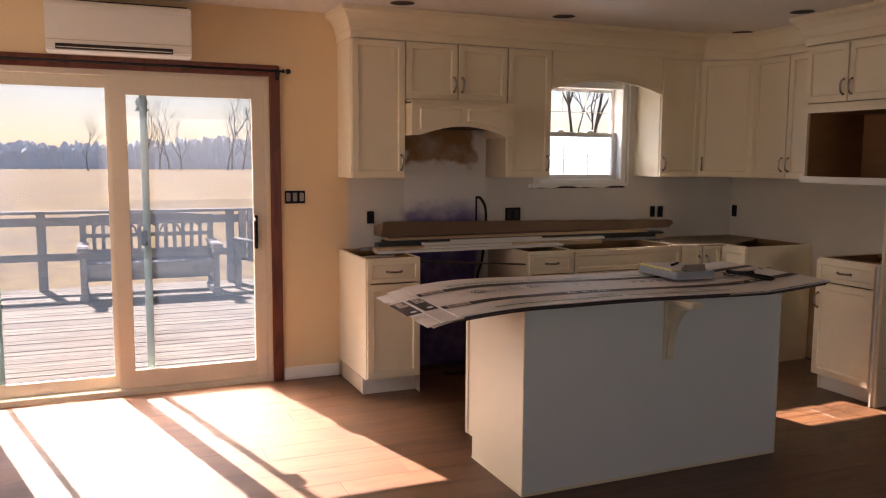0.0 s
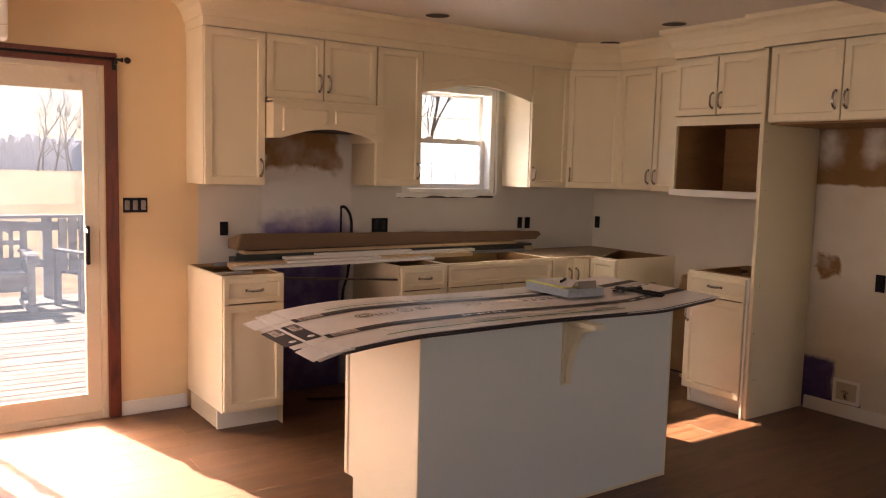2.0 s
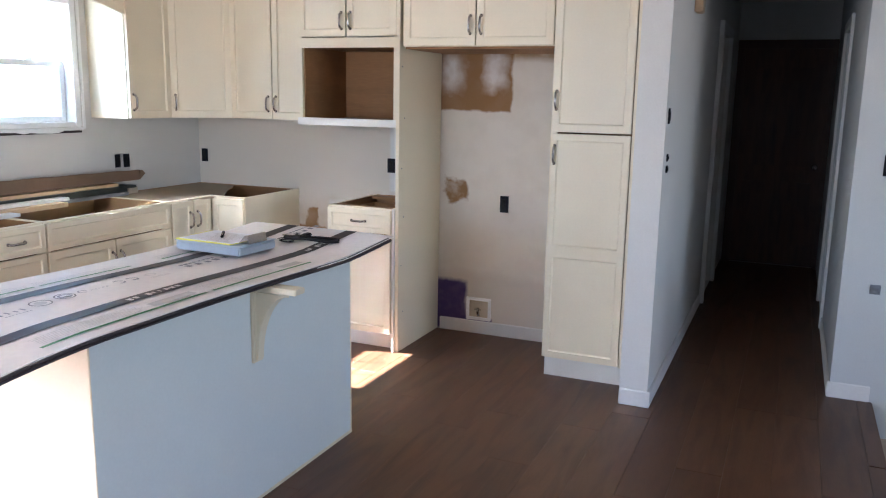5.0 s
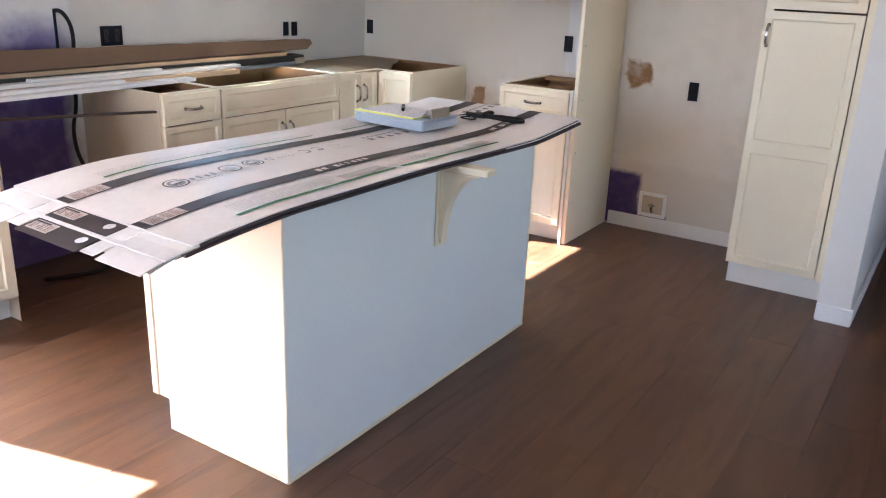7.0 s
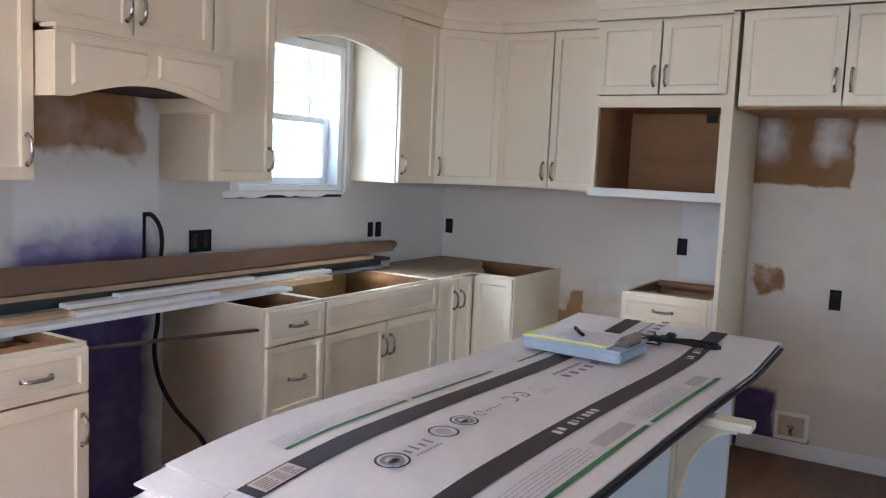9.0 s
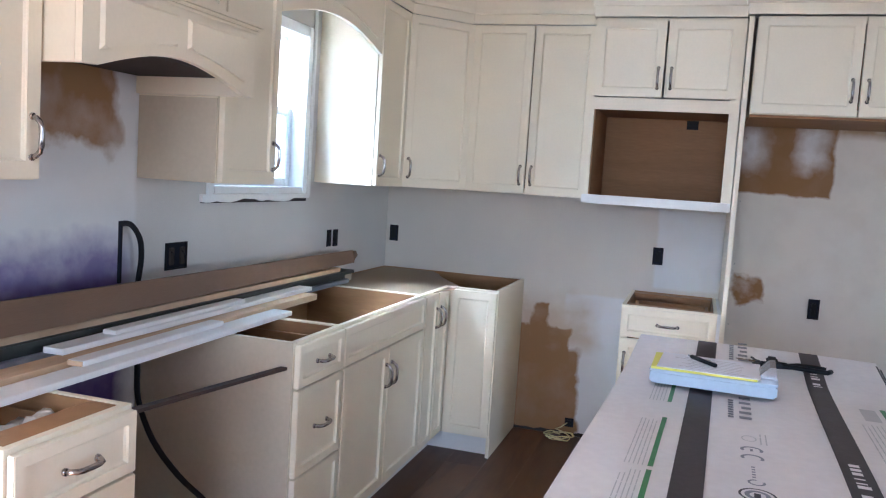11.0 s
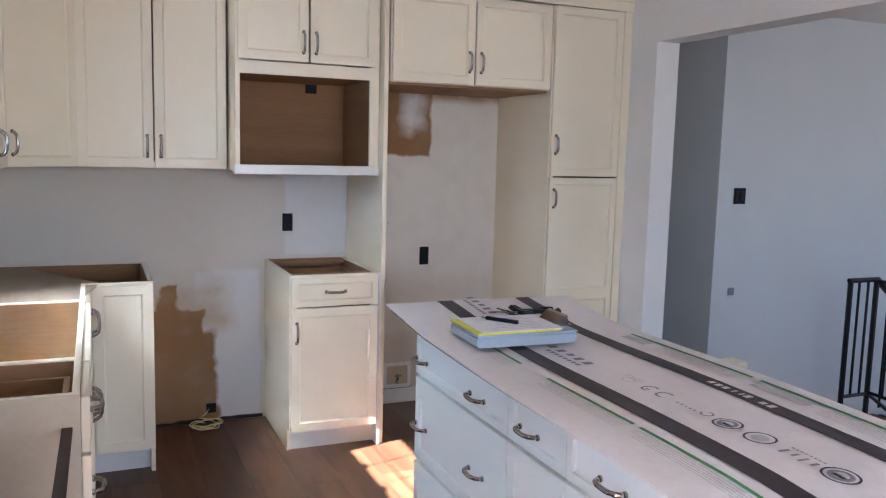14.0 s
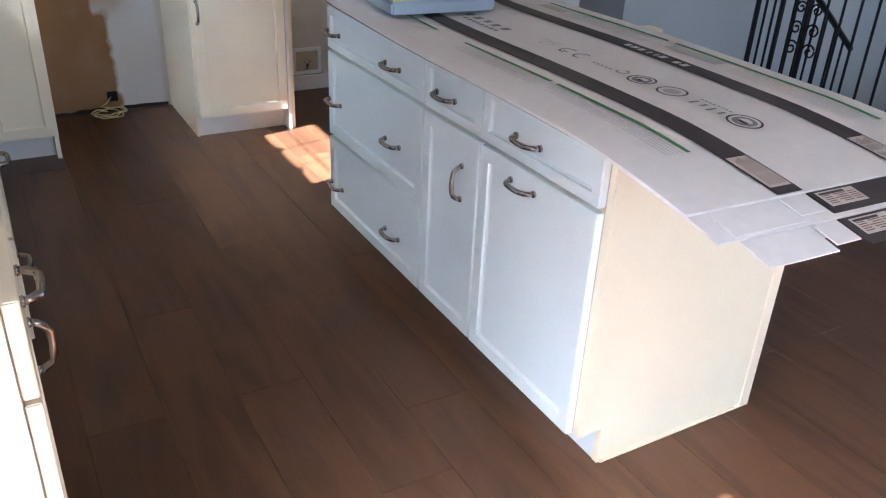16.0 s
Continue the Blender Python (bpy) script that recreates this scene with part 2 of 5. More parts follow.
M_YELLOW = mat("yellow_pad", (0.75, 0.72, 0.12), 0.6, scale=6, vary=0.05)
M_STEEL = mat("pale_blue_metal", (0.42, 0.50, 0.58), 0.4, 0.5, 12, 0.06)
M_STRIP = mat("dark_green_metal", (0.050, 0.054, 0.048), 0.4, 0.3, 12, 0.1)
M_CLOTH = mat("white_cloth", (0.52, 0.49, 0.43), 0.9, scale=10, vary=0.08, bump=0.1)
M_CREAMWIRE = mat("yellow_cable", (0.72, 0.62, 0.30), 0.5)
M_DECK = wood("weathered_deck_board", (0.21, 0.20, 0.17), (0.050, 0.047, 0.044), 0.85, 2.0, (1, 7, 7), 0.18)
# weathered grey, lightened so the bench outdoors looks veiled by haze
M_GREYWOOD = wood("weathered_grey_wood", (0.25, 0.26, 0.28), (0.14, 0.145, 0.16), 0.85, 3, (2, 6, 6), 0.1)
M_SIDING = mat("pale_siding", (0.6, 0.58, 0.53), 0.7)
M_FIELD = mat("dry_grass_field", (0.140, 0.098, 0.036), 0.95, scale=0.4, vary=0.8, bump=0.2, fine=2.5)
M_BARK = mat("grey_bark", (0.10, 0.085, 0.08), 0.9, scale=6, vary=0.2)
M_TWIG = mat("bare_twigs", (0.12, 0.10, 0.095), 0.9, scale=6, vary=0.2)
# grey-blue paled to carry the haze of distance
M_WOODS = mat("far_woodland_haze_glow", (0.34, 0.38, 0.42), 1.0, scale=0.5, vary=0.3)
wb = M_WOODS.node_tree.nodes["Principled BSDF"]  # distance haze put in as a faint bluish glow
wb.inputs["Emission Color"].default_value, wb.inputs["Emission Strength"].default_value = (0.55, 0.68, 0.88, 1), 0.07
M_GREENPOLE = mat("pale_green_aluminium", (0.50, 0.66, 0.58), 0.5, scale=6, vary=0.05)
# both panes are darkened in colour to dim the bright view outdoors
M_GLASS = glass("dimming_window_glass", (0.58, 0.66, 0.74))
M_DOORGLASS = glass("dimming_door_glass", (0.36, 0.395, 0.44), 0.010)
M_SCREEN = mat("white_insect_screen", (0.75, 0.77, 0.80), 0.8, scale=40, vary=0.04, bump=0.0)
sn, sl = M_SCREEN.node_tree.nodes, M_SCREEN.node_tree.links
s_in, s_thr, s_mix, s_mix2 = sn.new("ShaderNodeBsdfTranslucent"), sn.new("ShaderNodeBsdfTransparent"), sn.new("ShaderNodeMixShader"), sn.new("ShaderNodeMixShader")
s_in.inputs[0].default_value = (0.75, 0.80, 0.86, 1)
s_mix.inputs[0].default_value, s_mix2.inputs[0].default_value = 0.65, 0.06
sl.new(sn["Principled BSDF"].outputs[0], s_mix.inputs[1]), sl.new(s_in.outputs[0], s_mix.inputs[2])
sl.new(s_mix.outputs[0], s_mix2.inputs[1]), sl.new(s_thr.outputs[0], s_mix2.inputs[2])
sl.new(s_mix2.outputs[0], sn["Material Output"].inputs[0])
M_CARPET = mat("beige_carpet", (0.42, 0.34, 0.26), 0.95, scale=40, vary=0.15, bump=0.3, fine=200)
M_HALLDOOR = wood("dark_brown_door_wood", (0.07, 0.03, 0.02), (0.04, 0.016, 0.01), 0.5, 3, (7, 7, 1))
M_MDF = mat("tan_pegboard_top", (0.30, 0.23, 0.15), 0.7, scale=5, vary=0.07)


# ---- mesh helpers ----
def box(bm, x0, x1, y0, y1, z0, z1, bevel=0.0):
    vs = [bm.verts.new((x, y, z)) for z in (z0, z1) for x, y in ((x0, y0), (x1, y0), (x1, y1), (x0, y1))]
    fs = [bm.faces.new([vs[i] for i in q]) for q in ((3, 2, 1, 0), (4, 5, 6, 7), (0, 1, 5, 4), (1, 2, 6, 5), (2, 3, 7, 6), (3, 0, 4, 7))]
    if bevel:
        es = {e for f in fs for e in f.edges}
        bmesh.ops.bevel(bm, geom=list(es), offset=bevel, segments=2, affect="EDGES", clamp_overlap=True)
    return fs


def tube(bm, pts, r, n=8, closed=False, flat=1.0):
    pts = [Vector(p) for p in pts]
    rings = []
    for i, p in enumerate(pts):
        a = pts[i - 1] if (i or closed) else p
        b = pts[(i + 1) % len(pts)] if (i < len(pts) - 1 or closed) else p
        d = (b - a).normalized()
        side = d.cross(Vector((0, 0, 1)))
        if side.length < 0.3:
            side = d.cross(Vector((1, 0, 0)))
        side.normalize()
        up = side.cross(d)
        rings.append([bm.verts.new(p + r * (math.cos(k * 2 * math.pi / n) * side + flat * math.sin(k * 2 * math.pi / n) * up)) for k in range(n)])
    pairs = list(zip(rings, rings[1:])) + ([(rings[-1], rings[0])] if closed else [])
    for a, b in pairs:
        for k in range(n):
            bm.faces.new((a[k], a[(k + 1) % n], b[(k + 1) % n], b[k]))
    if not closed:
        bm.faces.new(rings[0])
        bm.faces.new(rings[-1][::-1])


def extrude_poly(bm, pts, axis, a, b):
    """A prism: the outline pts, in the two other axes, from a to b along axis."""
    def at(u, v, w):
        return {"x": (w, u, v), "y": (u, w, v), "z": (u, v, w)}[axis]
    lo = [bm.verts.new(at(u, v, a)) for u, v in pts]
    hi = [bm.verts.new(at(u, v, b)) for u, v in pts]
    bm.faces.new(lo), bm.faces.new(hi[::-1])
    for i in range(len(pts)):
        j = (i + 1) % len(pts)
        bm.faces.new((lo[i], hi[i], hi[j], lo[j]))


def mesh(name, bm, material, smooth=False):
    bmesh.ops.recalc_face_normals(bm, faces=bm.faces)
    me = bpy.data.meshes.new(name)
    bm.to_mesh(me)
    bm.free()
    me.materials.append(material)
    if smooth:
        for p in me.polygons:
            p.use_smooth = True
    return me


def part(name, bm, material, parent, label="", smooth=False):
    ob = new(name, mesh(name, bm, material, smooth))
    ob.parent = parent
    return tagged(ob, label)


def thing(name, label, category, m=None, group="", kind=""):
    ob = new(name)
    ob.empty_display_size = 0.05
    ob.matrix_basis = m or Matrix()
    return tagged(ob, label, category, group, kind)


def solid(name, bm, material, label, category, group="", kind="", smooth=False, m=None):
    ob = new(name, mesh(name, bm, material, smooth))
    ob.matrix_basis = m or Matrix()
    return tagged(ob, label, category, group, kind)


def boxed(name, dims, material, parent, label="", bevel=0.0):
    bm = bmesh.new()
    box(bm, *dims, bevel)
    return part(name, bm, material, parent, label)


def wall(name, axis, p0, p1, us, vs, holes, material, label):
    """A wall from plane p0 to p1 across axis; us, vs: cuts along it and up it; holes: (u0, u1, v0, v1)."""
    bm = bmesh.new()
    us = sorted(set(us) | {h[0] for h in holes} | {h[1] for h in holes})
    vs = sorted(set(vs) | {h[2] for h in holes} | {h[3] for h in holes})
    cache = {}

    def v(u, w, p):
        if (u, w, p) not in cache:
            cache[u, w, p] = bm.verts.new((u, p, w) if axis == "y" else (p, u, w))
        return cache[u, w, p]

    def full(i, j):
        if not (0 <= i < len(us) - 1 and 0 <= j < len(vs) - 1):
            return False
        u, w = (us[i] + us[i + 1]) / 2, (vs[j] + vs[j + 1]) / 2
        return not any(a < u < b and c < w < d for a, b, c, d in holes)

    for i in range(len(us) - 1):
        for j in range(len(vs) - 1):
            if not full(i, j):
                continue
            a, b, c, d = us[i], us[i + 1], vs[j], vs[j + 1]
            for p in (p0, p1):
                bm.faces.new((v(a, c, p), v(b, c, p), v(b, d, p), v(a, d, p)))
            for di, dj, e in ((-1, 0, ((a, c), (a, d))), (1, 0, ((b, c), (b, d))), (0, -1, ((a, c), (b, c))), (0, 1, ((a, d), (b, d)))):
                if not full(i + di, j + dj):
                    (u1, w1), (u2, w2) = e
                    bm.faces.new((v(u1, w1, p0), v(u2, w2, p0), v(u2, w2, p1), v(u1, w1, p1)))
    return solid(name, bm, material, label, "wall", kind="structure")


# ---- large structure ----
YB, XR, CEIL = 5.314, 4.967, 2.44
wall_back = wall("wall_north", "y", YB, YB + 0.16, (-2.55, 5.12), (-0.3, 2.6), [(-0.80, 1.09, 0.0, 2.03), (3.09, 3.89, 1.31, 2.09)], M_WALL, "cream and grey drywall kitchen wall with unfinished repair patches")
wall_right = wall("wall_east", "x", XR, XR + 0.15, (1.962, 5.314), (-0.3, 2.6), [], M_WALL_R, "grey drywall wall with brown and purple repair patches")
wall_hall = wall("wall_hall_north", "y", 1.820, 1.962, (4.125, 5.95, 8.5), (-0.3, 2.6), [(6.55, 7.35, 0.0, 2.05)], M_HALLW, "pale grey painted wall of the hallway")
wall_hall_s = wall("wall_hall_south", "y", 0.82, 0.96, (4.84, 8.5), (-0.3, 2.6), [(6.2, 7.0, 0.0, 2.05)], M_GREY, "pale grey painted wall of the hallway")
wall_stair = wall("wall_stairwell", "x", 4.72, 4.84, (-3.2, 0.96), (-2.8, 2.6), [], M_GREY, "pale grey painted wall beside the stairwell")
wall_hall_e = wall("wall_hall_end", "x", 8.4, 8.52, (0.82, 1.97), (-0.3, 2.6), [(0.99, 1.75, 0.0, 2.04)], M_GREY, "grey wall at the dark end of the hallway")
wall_west = wall("wall_west", "x", -2.55, -2.42, (-3.2, 5.314), (-0.3, 2.6), [(2.8, 4.4, 0.75, 2.15)], M_GREY, "pale painted unseen side wall with an opening added for fill light")
wall_south = wall("wall_south", "y", -3.15, -3.0, (-2.55, 4.84), (-2.8, 2.6), [(0.1, 2.5, 0.8, 2.1)], M_GREY, "pale painted living room wall with a window opening")
bm = bmesh.new()
box(bm, -2.42, 4.125, 1.820, 1.962, 2.075, CEIL + 0.1)
solid("header_beam", bm, M_CEIL, "pale painted drywall header over the wide opening", "beam", kind="structure")
# unseen walls, added so that no sky leaks into the hallway
for nm, dims in (("side_room_wall", (5.14, 9.0, 2.9, 3.0, -0.1, 2.439)), ("side_room_wall", (4.86, 9.0, -0.2, -0.1, -0.1, 2.439)), ("wall_outer_east", (9.0, 9.1, -3.15, 5.47, -0.3, 2.439)),
                 ("wall_outer_north", (5.125, 8.99, YB, YB + 0.15, -0.3, 2.439)), ("wall_outer_south", (4.845, 8.99, -3.15, -3.0, -0.3, 2.439))):
    bm = bmesh.new()
    box(bm, *dims)
    solid(nm, bm, M_GREY, "unseen plain wall added to keep daylight out of the hallway", "wall", kind="structure")
bm = bmesh.new()
box(bm, -2.6, 9.1, -3.2, 5.5, CEIL, CEIL + 0.02)
CANS = [(1.80, 4.74), (2.93, 4.72), (4.475, 4.74), (4.20, 3.93), (4.28, 2.18)]
ceiling = solid("ceiling", bm, M_CEIL, "smooth painted ceiling, uncut behind the recessed light discs", "ceiling", kind="structure")
# unseen roof and eave, added to cap sun and sky above the openings
bm = bmesh.new()
box(bm, -2.8, 9.2, -3.3, YB + 0.42, CEIL + 0.06, CEIL + 0.2)
box(bm, -2.8, 9.2, YB + 0.16, YB + 0.42, CEIL - 0.12, CEIL + 0.05)
solid("added_roof_eave", bm, M_SIDING, "unseen roof with a pale boxed eave, added to bound the daylight", "roof", kind="structure")
# no holes are cut: dark discs stand in for the shaded cans
for x, y in CANS:
    t = thing("recessed_light_can", "flat dark disc for the shaded can of a recessed ceiling light", "ceiling light", pose(x, y, CEIL), "recessed light cans in the ceiling", "")
    bm = bmesh.new()
    bmesh.ops.create_cone(bm, cap_ends=True, segments=28, radius1=0.075, radius2=0.075, depth=0.004, matrix=Matrix.Translation((0, 0, -0.003)))
    part("can_shade_disc", bm, M_DARK, t)
    bm = bmesh.new()
    tube(bm, [(0.078 * math.cos(a * math.pi / 16), 0.078 * math.sin(a * math.pi / 16), -0.004) for a in range(32)], 0.002, 6, True)
    part("rim", bm, M_CEIL, t, smooth=True)

# sub-floor under the planks, with the stairwell left open
floor = thing("floor", "dark walnut plank floor with faint seams", "floor", kind="structure")
bm = bmesh.new()
box(bm, -2.42, 3.05, -3.0, 0.38, -0.06, -0.012)
box(bm, -2.42, 3.86, 0.38, 0.765, -0.06, -0.012)
box(bm, -2.42, 9.0, 0.765, 5.32, -0.06, -0.012)
box(bm, 6.0, 7.5, -0.1, 0.38, -0.06, -0.012)
part("subfloor", bm, M_JOINT, floor)

# baseboards
def baseboard(dims):
    bm = bmesh.new()
    box(bm, *dims, 0.004)
    solid("baseboard", bm, M_TRIM, "white painted baseboard along the wall", "baseboard", kind="structure")

baseboard((1.16, 1.545, YB - 0.014, YB - 0.001, 0.0, 0.085))
baseboard((XR - 0.014, XR - 0.001, 2.455, 3.335, 0.0, 0.085))
baseboard((4.111, 4.124, 1.806, 1.962, 0.0, 0.085))
baseboard((4.126, 6.45, 1.806, 1.819, 0.0, 0.085))
baseboard((4.706, 4.719, 0.768, 0.974, 0.0, 0.085))
baseboard((4.72, 6.15, 0.961, 0.974, 0.0, 0.085))

# ---- doors and windows ----
patio = thing("door_1", "cream vinyl sliding patio door with mahogany casing", "door", kind="structure")
def rect_frame(bm, x0, x1, z0, z1, y0, y1, l, r, b, t, bevel=0.004):
    box(bm, x0, x0 + l, y0, y1, z0, z1, bevel)
    box(bm, x1 - r, x1, y0, y1, z0, z1, bevel)
    box(bm, x0 + l, x1 - r, y0 + 0.002, y1 - 0.002, z0, z0 + b, bevel)
    box(bm, x0 + l, x1 - r, y0 + 0.002, y1 - 0.002, z1 - t, z1, bevel)

bm = bmesh.new()
rect_frame(bm, -0.80, 1.09, 0.0, 2.03, YB + 0.005, YB + 0.145, 0.04, 0.03, 0.035, 0.05)
part("door_frame", bm, M_VINYL, patio)
bm = bmesh.new()
rect_frame(bm, 0.135, 1.06, 0.036, 1.985, YB + 0.02, YB + 0.06, 0.092, 0.077, 0.115, 0.115)
sash_r = part("sliding_sash", bm, M_VINYL, patio)
bm = bmesh.new()
rect_frame(bm, -0.76, 0.20, 0.036, 1.985, YB + 0.072, YB + 0.112, 0.09, 0.09, 0.08, 0.075)
sash_l = part("fixed_sash", bm, M_VINYL, patio)
for s, d in ((sash_r, (0.225, 0.985, YB + 0.035, YB + 0.041, 0.148, 1.872)), (sash_l, (-0.672, 0.112, YB + 0.088, YB + 0.094, 0.112, 1.912))):
    g = boxed("pane", d, M_DOORGLASS, s, "glass pane darkened to dim the view outdoors")
    g.visible_shadow = False
bm = bmesh.new()
box(bm, 0.985, 1.005, YB - 0.012, YB + 0.02, 0.90, 1.12, 0.004)
tube(bm, [(0.99, YB - 0.008, 0.92), (0.985, YB - 0.035, 0.94), (0.985, YB - 0.042, 1.01), (0.985, YB - 0.035, 1.08), (0.99, YB - 0.008, 1.10)], 0.009)
part("door_handle", bm, M_BLACK, sash_r, "black pull handle")
bm = bmesh.new()
box(bm, 0.89, 0.94, YB + 0.008, YB + 0.02, 1.90, 1.915, 0.003)
box(bm, 0.91, 0.918, YB + 0.008, YB + 0.016, 1.915, 1.95)
part("latch", bm, M_VINYL, sash_r)
bm = bmesh.new()
box(bm, 1.092, 1.16, YB - 0.022, YB - 0.001, 0.0, 2.055, 0.006)
box(bm, -0.95, 1.16, YB - 0.024, YB - 0.001, 2.056, 2.09 - 0.005, 0.006)
box(bm, -0.95, 1.092, YB - 0.022, YB - 0.001, 2.012, 2.055, 0.004)
box(bm, -0.87, -0.802, YB - 0.022, YB - 0.001, 0.0, 2.011, 0.006)
part("casing", bm, M_RED, patio, "dark red mahogany door casing")
# screen door behind the glass
scr = thing("screen_door", "pale green aluminium screen door frame behind the glass", "screen door")
bm = bmesh.new()
rect_frame(bm, -0.545, 0.352, 0.04, 1.98, YB + 0.118, YB + 0.138, 0.035, 0.045, 0.03, 0.03, 0.003)
part("frame", bm, M_GREENPOLE, scr)
bm = bmesh.new()
box(bm, 0.295, 0.33, YB + 0.108, YB + 0.117, 0.93, 1.03, 0.004)
part("latch", bm, M_DARK, scr)
bell = thing("hanging_bell", "small grey weathered bell at the screen door's top", "bell", pose(0.33, YB + 0.26, 1.90))
bm = bmesh.new()
bmesh.ops.create_cone(bm, cap_ends=True, segments=14, radius1=0.045, radius2=0.02, depth=0.05, matrix=Matrix.Translation((0, 0, -0.09)))
bmesh.ops.create_uvsphere(bm, u_segments=14, v_segments=8, radius=0.04, matrix=Matrix.Translation((0, 0, -0.06)))
tube(bm, [(0, 0, -0.03), (0, 0, 0.42)], 0.003, 6)
part("bell_body", bm, M_GREYWOOD, bell, smooth=True)

# curtain rod over the door
rod = thing("curtain_rod", "dark metal curtain rod with a round finial", "curtain rod")
bm = bmesh.new()
tube(bm, [(-1.0, YB - 0.065, 2.045), (1.17, YB - 0.065, 2.045)], 0.008)
part("rod", bm, M_IRON, rod, smooth=True)
bm = bmesh.new()
tube(bm, [(1.17, YB - 0.065, 2.045), (1.18, YB - 0.065, 2.045)], 0.013, 10)
bmesh.ops.create_uvsphere(bm, u_segments=14, v_segments=10, radius=0.018, matrix=Matrix.Translation((1.205, YB - 0.065, 2.045)))
part("finial", bm, M_IRON, rod, smooth=True)
bm = bmesh.new()
box(bm, 1.135, 1.15, YB - 0.075, YB - 0.025, 2.02, 2.035)
box(bm, 1.13, 1.155, YB - 0.03, YB - 0.0245, 1.99, 2.06)
part("bracket", bm, M_IRON, rod)

# kitchen window: a double-hung sash with a white frame
win = thing("window_1", "white double-hung kitchen window with divided panes", "window", kind="structure")
bm = bmesh.new()
rect_frame(bm, 3.092, 3.888, 1.312, 2.088, YB - 0.004, YB + 0.155, 0.024, 0.045, 0.030, 0.05)
part("window_frame", bm, M_WVINYL, win)
GX0, GX1 = 3.117, 3.842
def sash(y0, z0, z1, name, rows):
    bm = bmesh.new()
    rect_frame(bm, GX0, GX1, z0, z1, y0, y0 + 0.035, 0.035, 0.035, 0.035, 0.035)
    s = part(name, bm, M_WVINYL, win)
    ax, bx, az, bz = GX0 + 0.035, GX1 - 0.035, z0 + 0.035, z1 - 0.035
    for k in (1, 2):
        x = ax + (bx - ax) * k / 3
        boxed("muntin", (x - 0.002, x + 0.002, y0 + 0.013, y0 + 0.021, az, bz), M_WVINYL, s)
    for k in range(1, rows):
        z = az + (bz - az) * k / rows
        boxed("muntin", (ax, bx, y0 + 0.0135, y0 + 0.0205, z - 0.002, z + 0.002), M_WVINYL, s)
    g = boxed("pane", (ax - 0.004, bx + 0.004, y0 + 0.015, y0 + 0.019, az - 0.004, bz + 0.004), M_GLASS, s)
    g.visible_shadow = False
    return s
sash(YB + 0.068, 1.343, 1.705, "lower_sash", 2)
sash(YB + 0.108, 1.670, 2.052, "upper_sash", 2)
boxed("insect_screen", (GX0 + 0.004, GX1 - 0.004, YB + 0.148, YB + 0.150, 1.345, 1.688), M_SCREEN, win, "fine white insect screen over the lower sash")
for lx in (3.33, 3.60):
    bm = bmesh.new()
    box(bm, lx - 0.03, lx + 0.03, YB + 0.070, YB + 0.101, 1.7055, 1.713, 0.002)
    tube(bm, [(lx - 0.02, YB + 0.083, 1.718), (lx + 0.03, YB + 0.075, 1.720)], 0.005, 8)
    part("sash_lock", bm, M_WVINYL, win)
bm = bmesh.new()
box(bm, 3.06, 3.092, YB - 0.012, YB - 0.001, 1.30, 2.2, 0.003)
box(bm, 3.890, 3.912, YB - 0.012, YB - 0.001, 1.30, 2.2, 0.003)
part("window_sill", bm, M_WVINYL, win)
bm = bmesh.new()
random.seed(4)
pts = [(3.02, 1.311)] + [(3.02 + 0.87 * k / 18, 1.285 + random.uniform(-0.008, 0.010)) for k in range(19)] + [(3.89, 1.311)]
extrude_poly(bm, pts, "y", YB - 0.016, YB - 0.002)
part("ragged_edge", bm, M_WVINYL, win, "torn white drywall edge below the window")
# the gap's shade is a dark strip laid on the wall
boxed("gap_shadow", (3.03, 3.88, YB - 0.006, YB - 0.001, 1.277, 1.292), M_DARK, win, "dark strip standing for the shaded gap below the window")

# hallway door and casings
hd = thing("door_2", "closed dark brown wooden door at the hallway's end", "door", kind="structure")
bm = bmesh.new()
box(bm, 8.39, 8.43, 0.995, 1.745, 0.005, 2.03, 0.003)
part("leaf", bm, M_HALLDOOR, hd)
for z0, z1 in ((0.2, 0.8), (0.95, 1.85)):
    for y0, y1 in ((1.06, 1.33), (1.41, 1.68)):
        boxed("raised_panel", (8.382, 8.392, y0, y1, z0, z1), M_HALLDOOR, hd, bevel=0.004)
bm = bmesh.new()
bmesh.ops.create_uvsphere(bm, u_segments=14, v_segments=10, radius=0.028, matrix=Matrix.Translation((8.34, 1.06, 0.95)))
tube(bm, [(8.36, 1.06, 0.95), (8.39, 1.06, 0.95)], 0.012)
part("doorknob", bm, M_NICKEL, hd, smooth=True)
bm = bmesh.new()
for d in ((8.366, 8.381, 0.93, 1.0, 0, 2.1), (8.366, 8.381, 1.74, 1.81, 0, 2.1), (8.366, 8.381, 1.0, 1.74, 2.02, 2.1)):
    box(bm, *d, 0.003)
# casing coloured as dark as the door, to deepen the hall's dark end
part("casing", bm, M_HALLDOOR, hd)
for y0, y1, xs in ((1.787, 1.819, (6.55, 7.35)), (0.961, 0.98, (6.2, 7.0))):
    cs = thing("door_casing", "white painted casing round a hallway doorway", "trim", kind="structure")
    bm = bmesh.new()
    a, b = xs
    for d in ((a - 0.065, a, y0, y1, 0, 2.115), (b, b + 0.065, y0, y1, 0, 2.115), (a, b, y0, y1, 2.05, 2.115)):
        box(bm, *d, 0.003)
    part("casing", bm, M_TRIM, cs)
att = thing("attic_hatch", "dark framed attic hatch in the hallway ceiling", "hatch")
bm = bmesh.new()
box(bm, 6.3, 7.6, 1.08, 1.70, CEIL - 0.014, CEIL - 0.002, 0.003)
part("panel", bm, M_HALLDOOR, att)

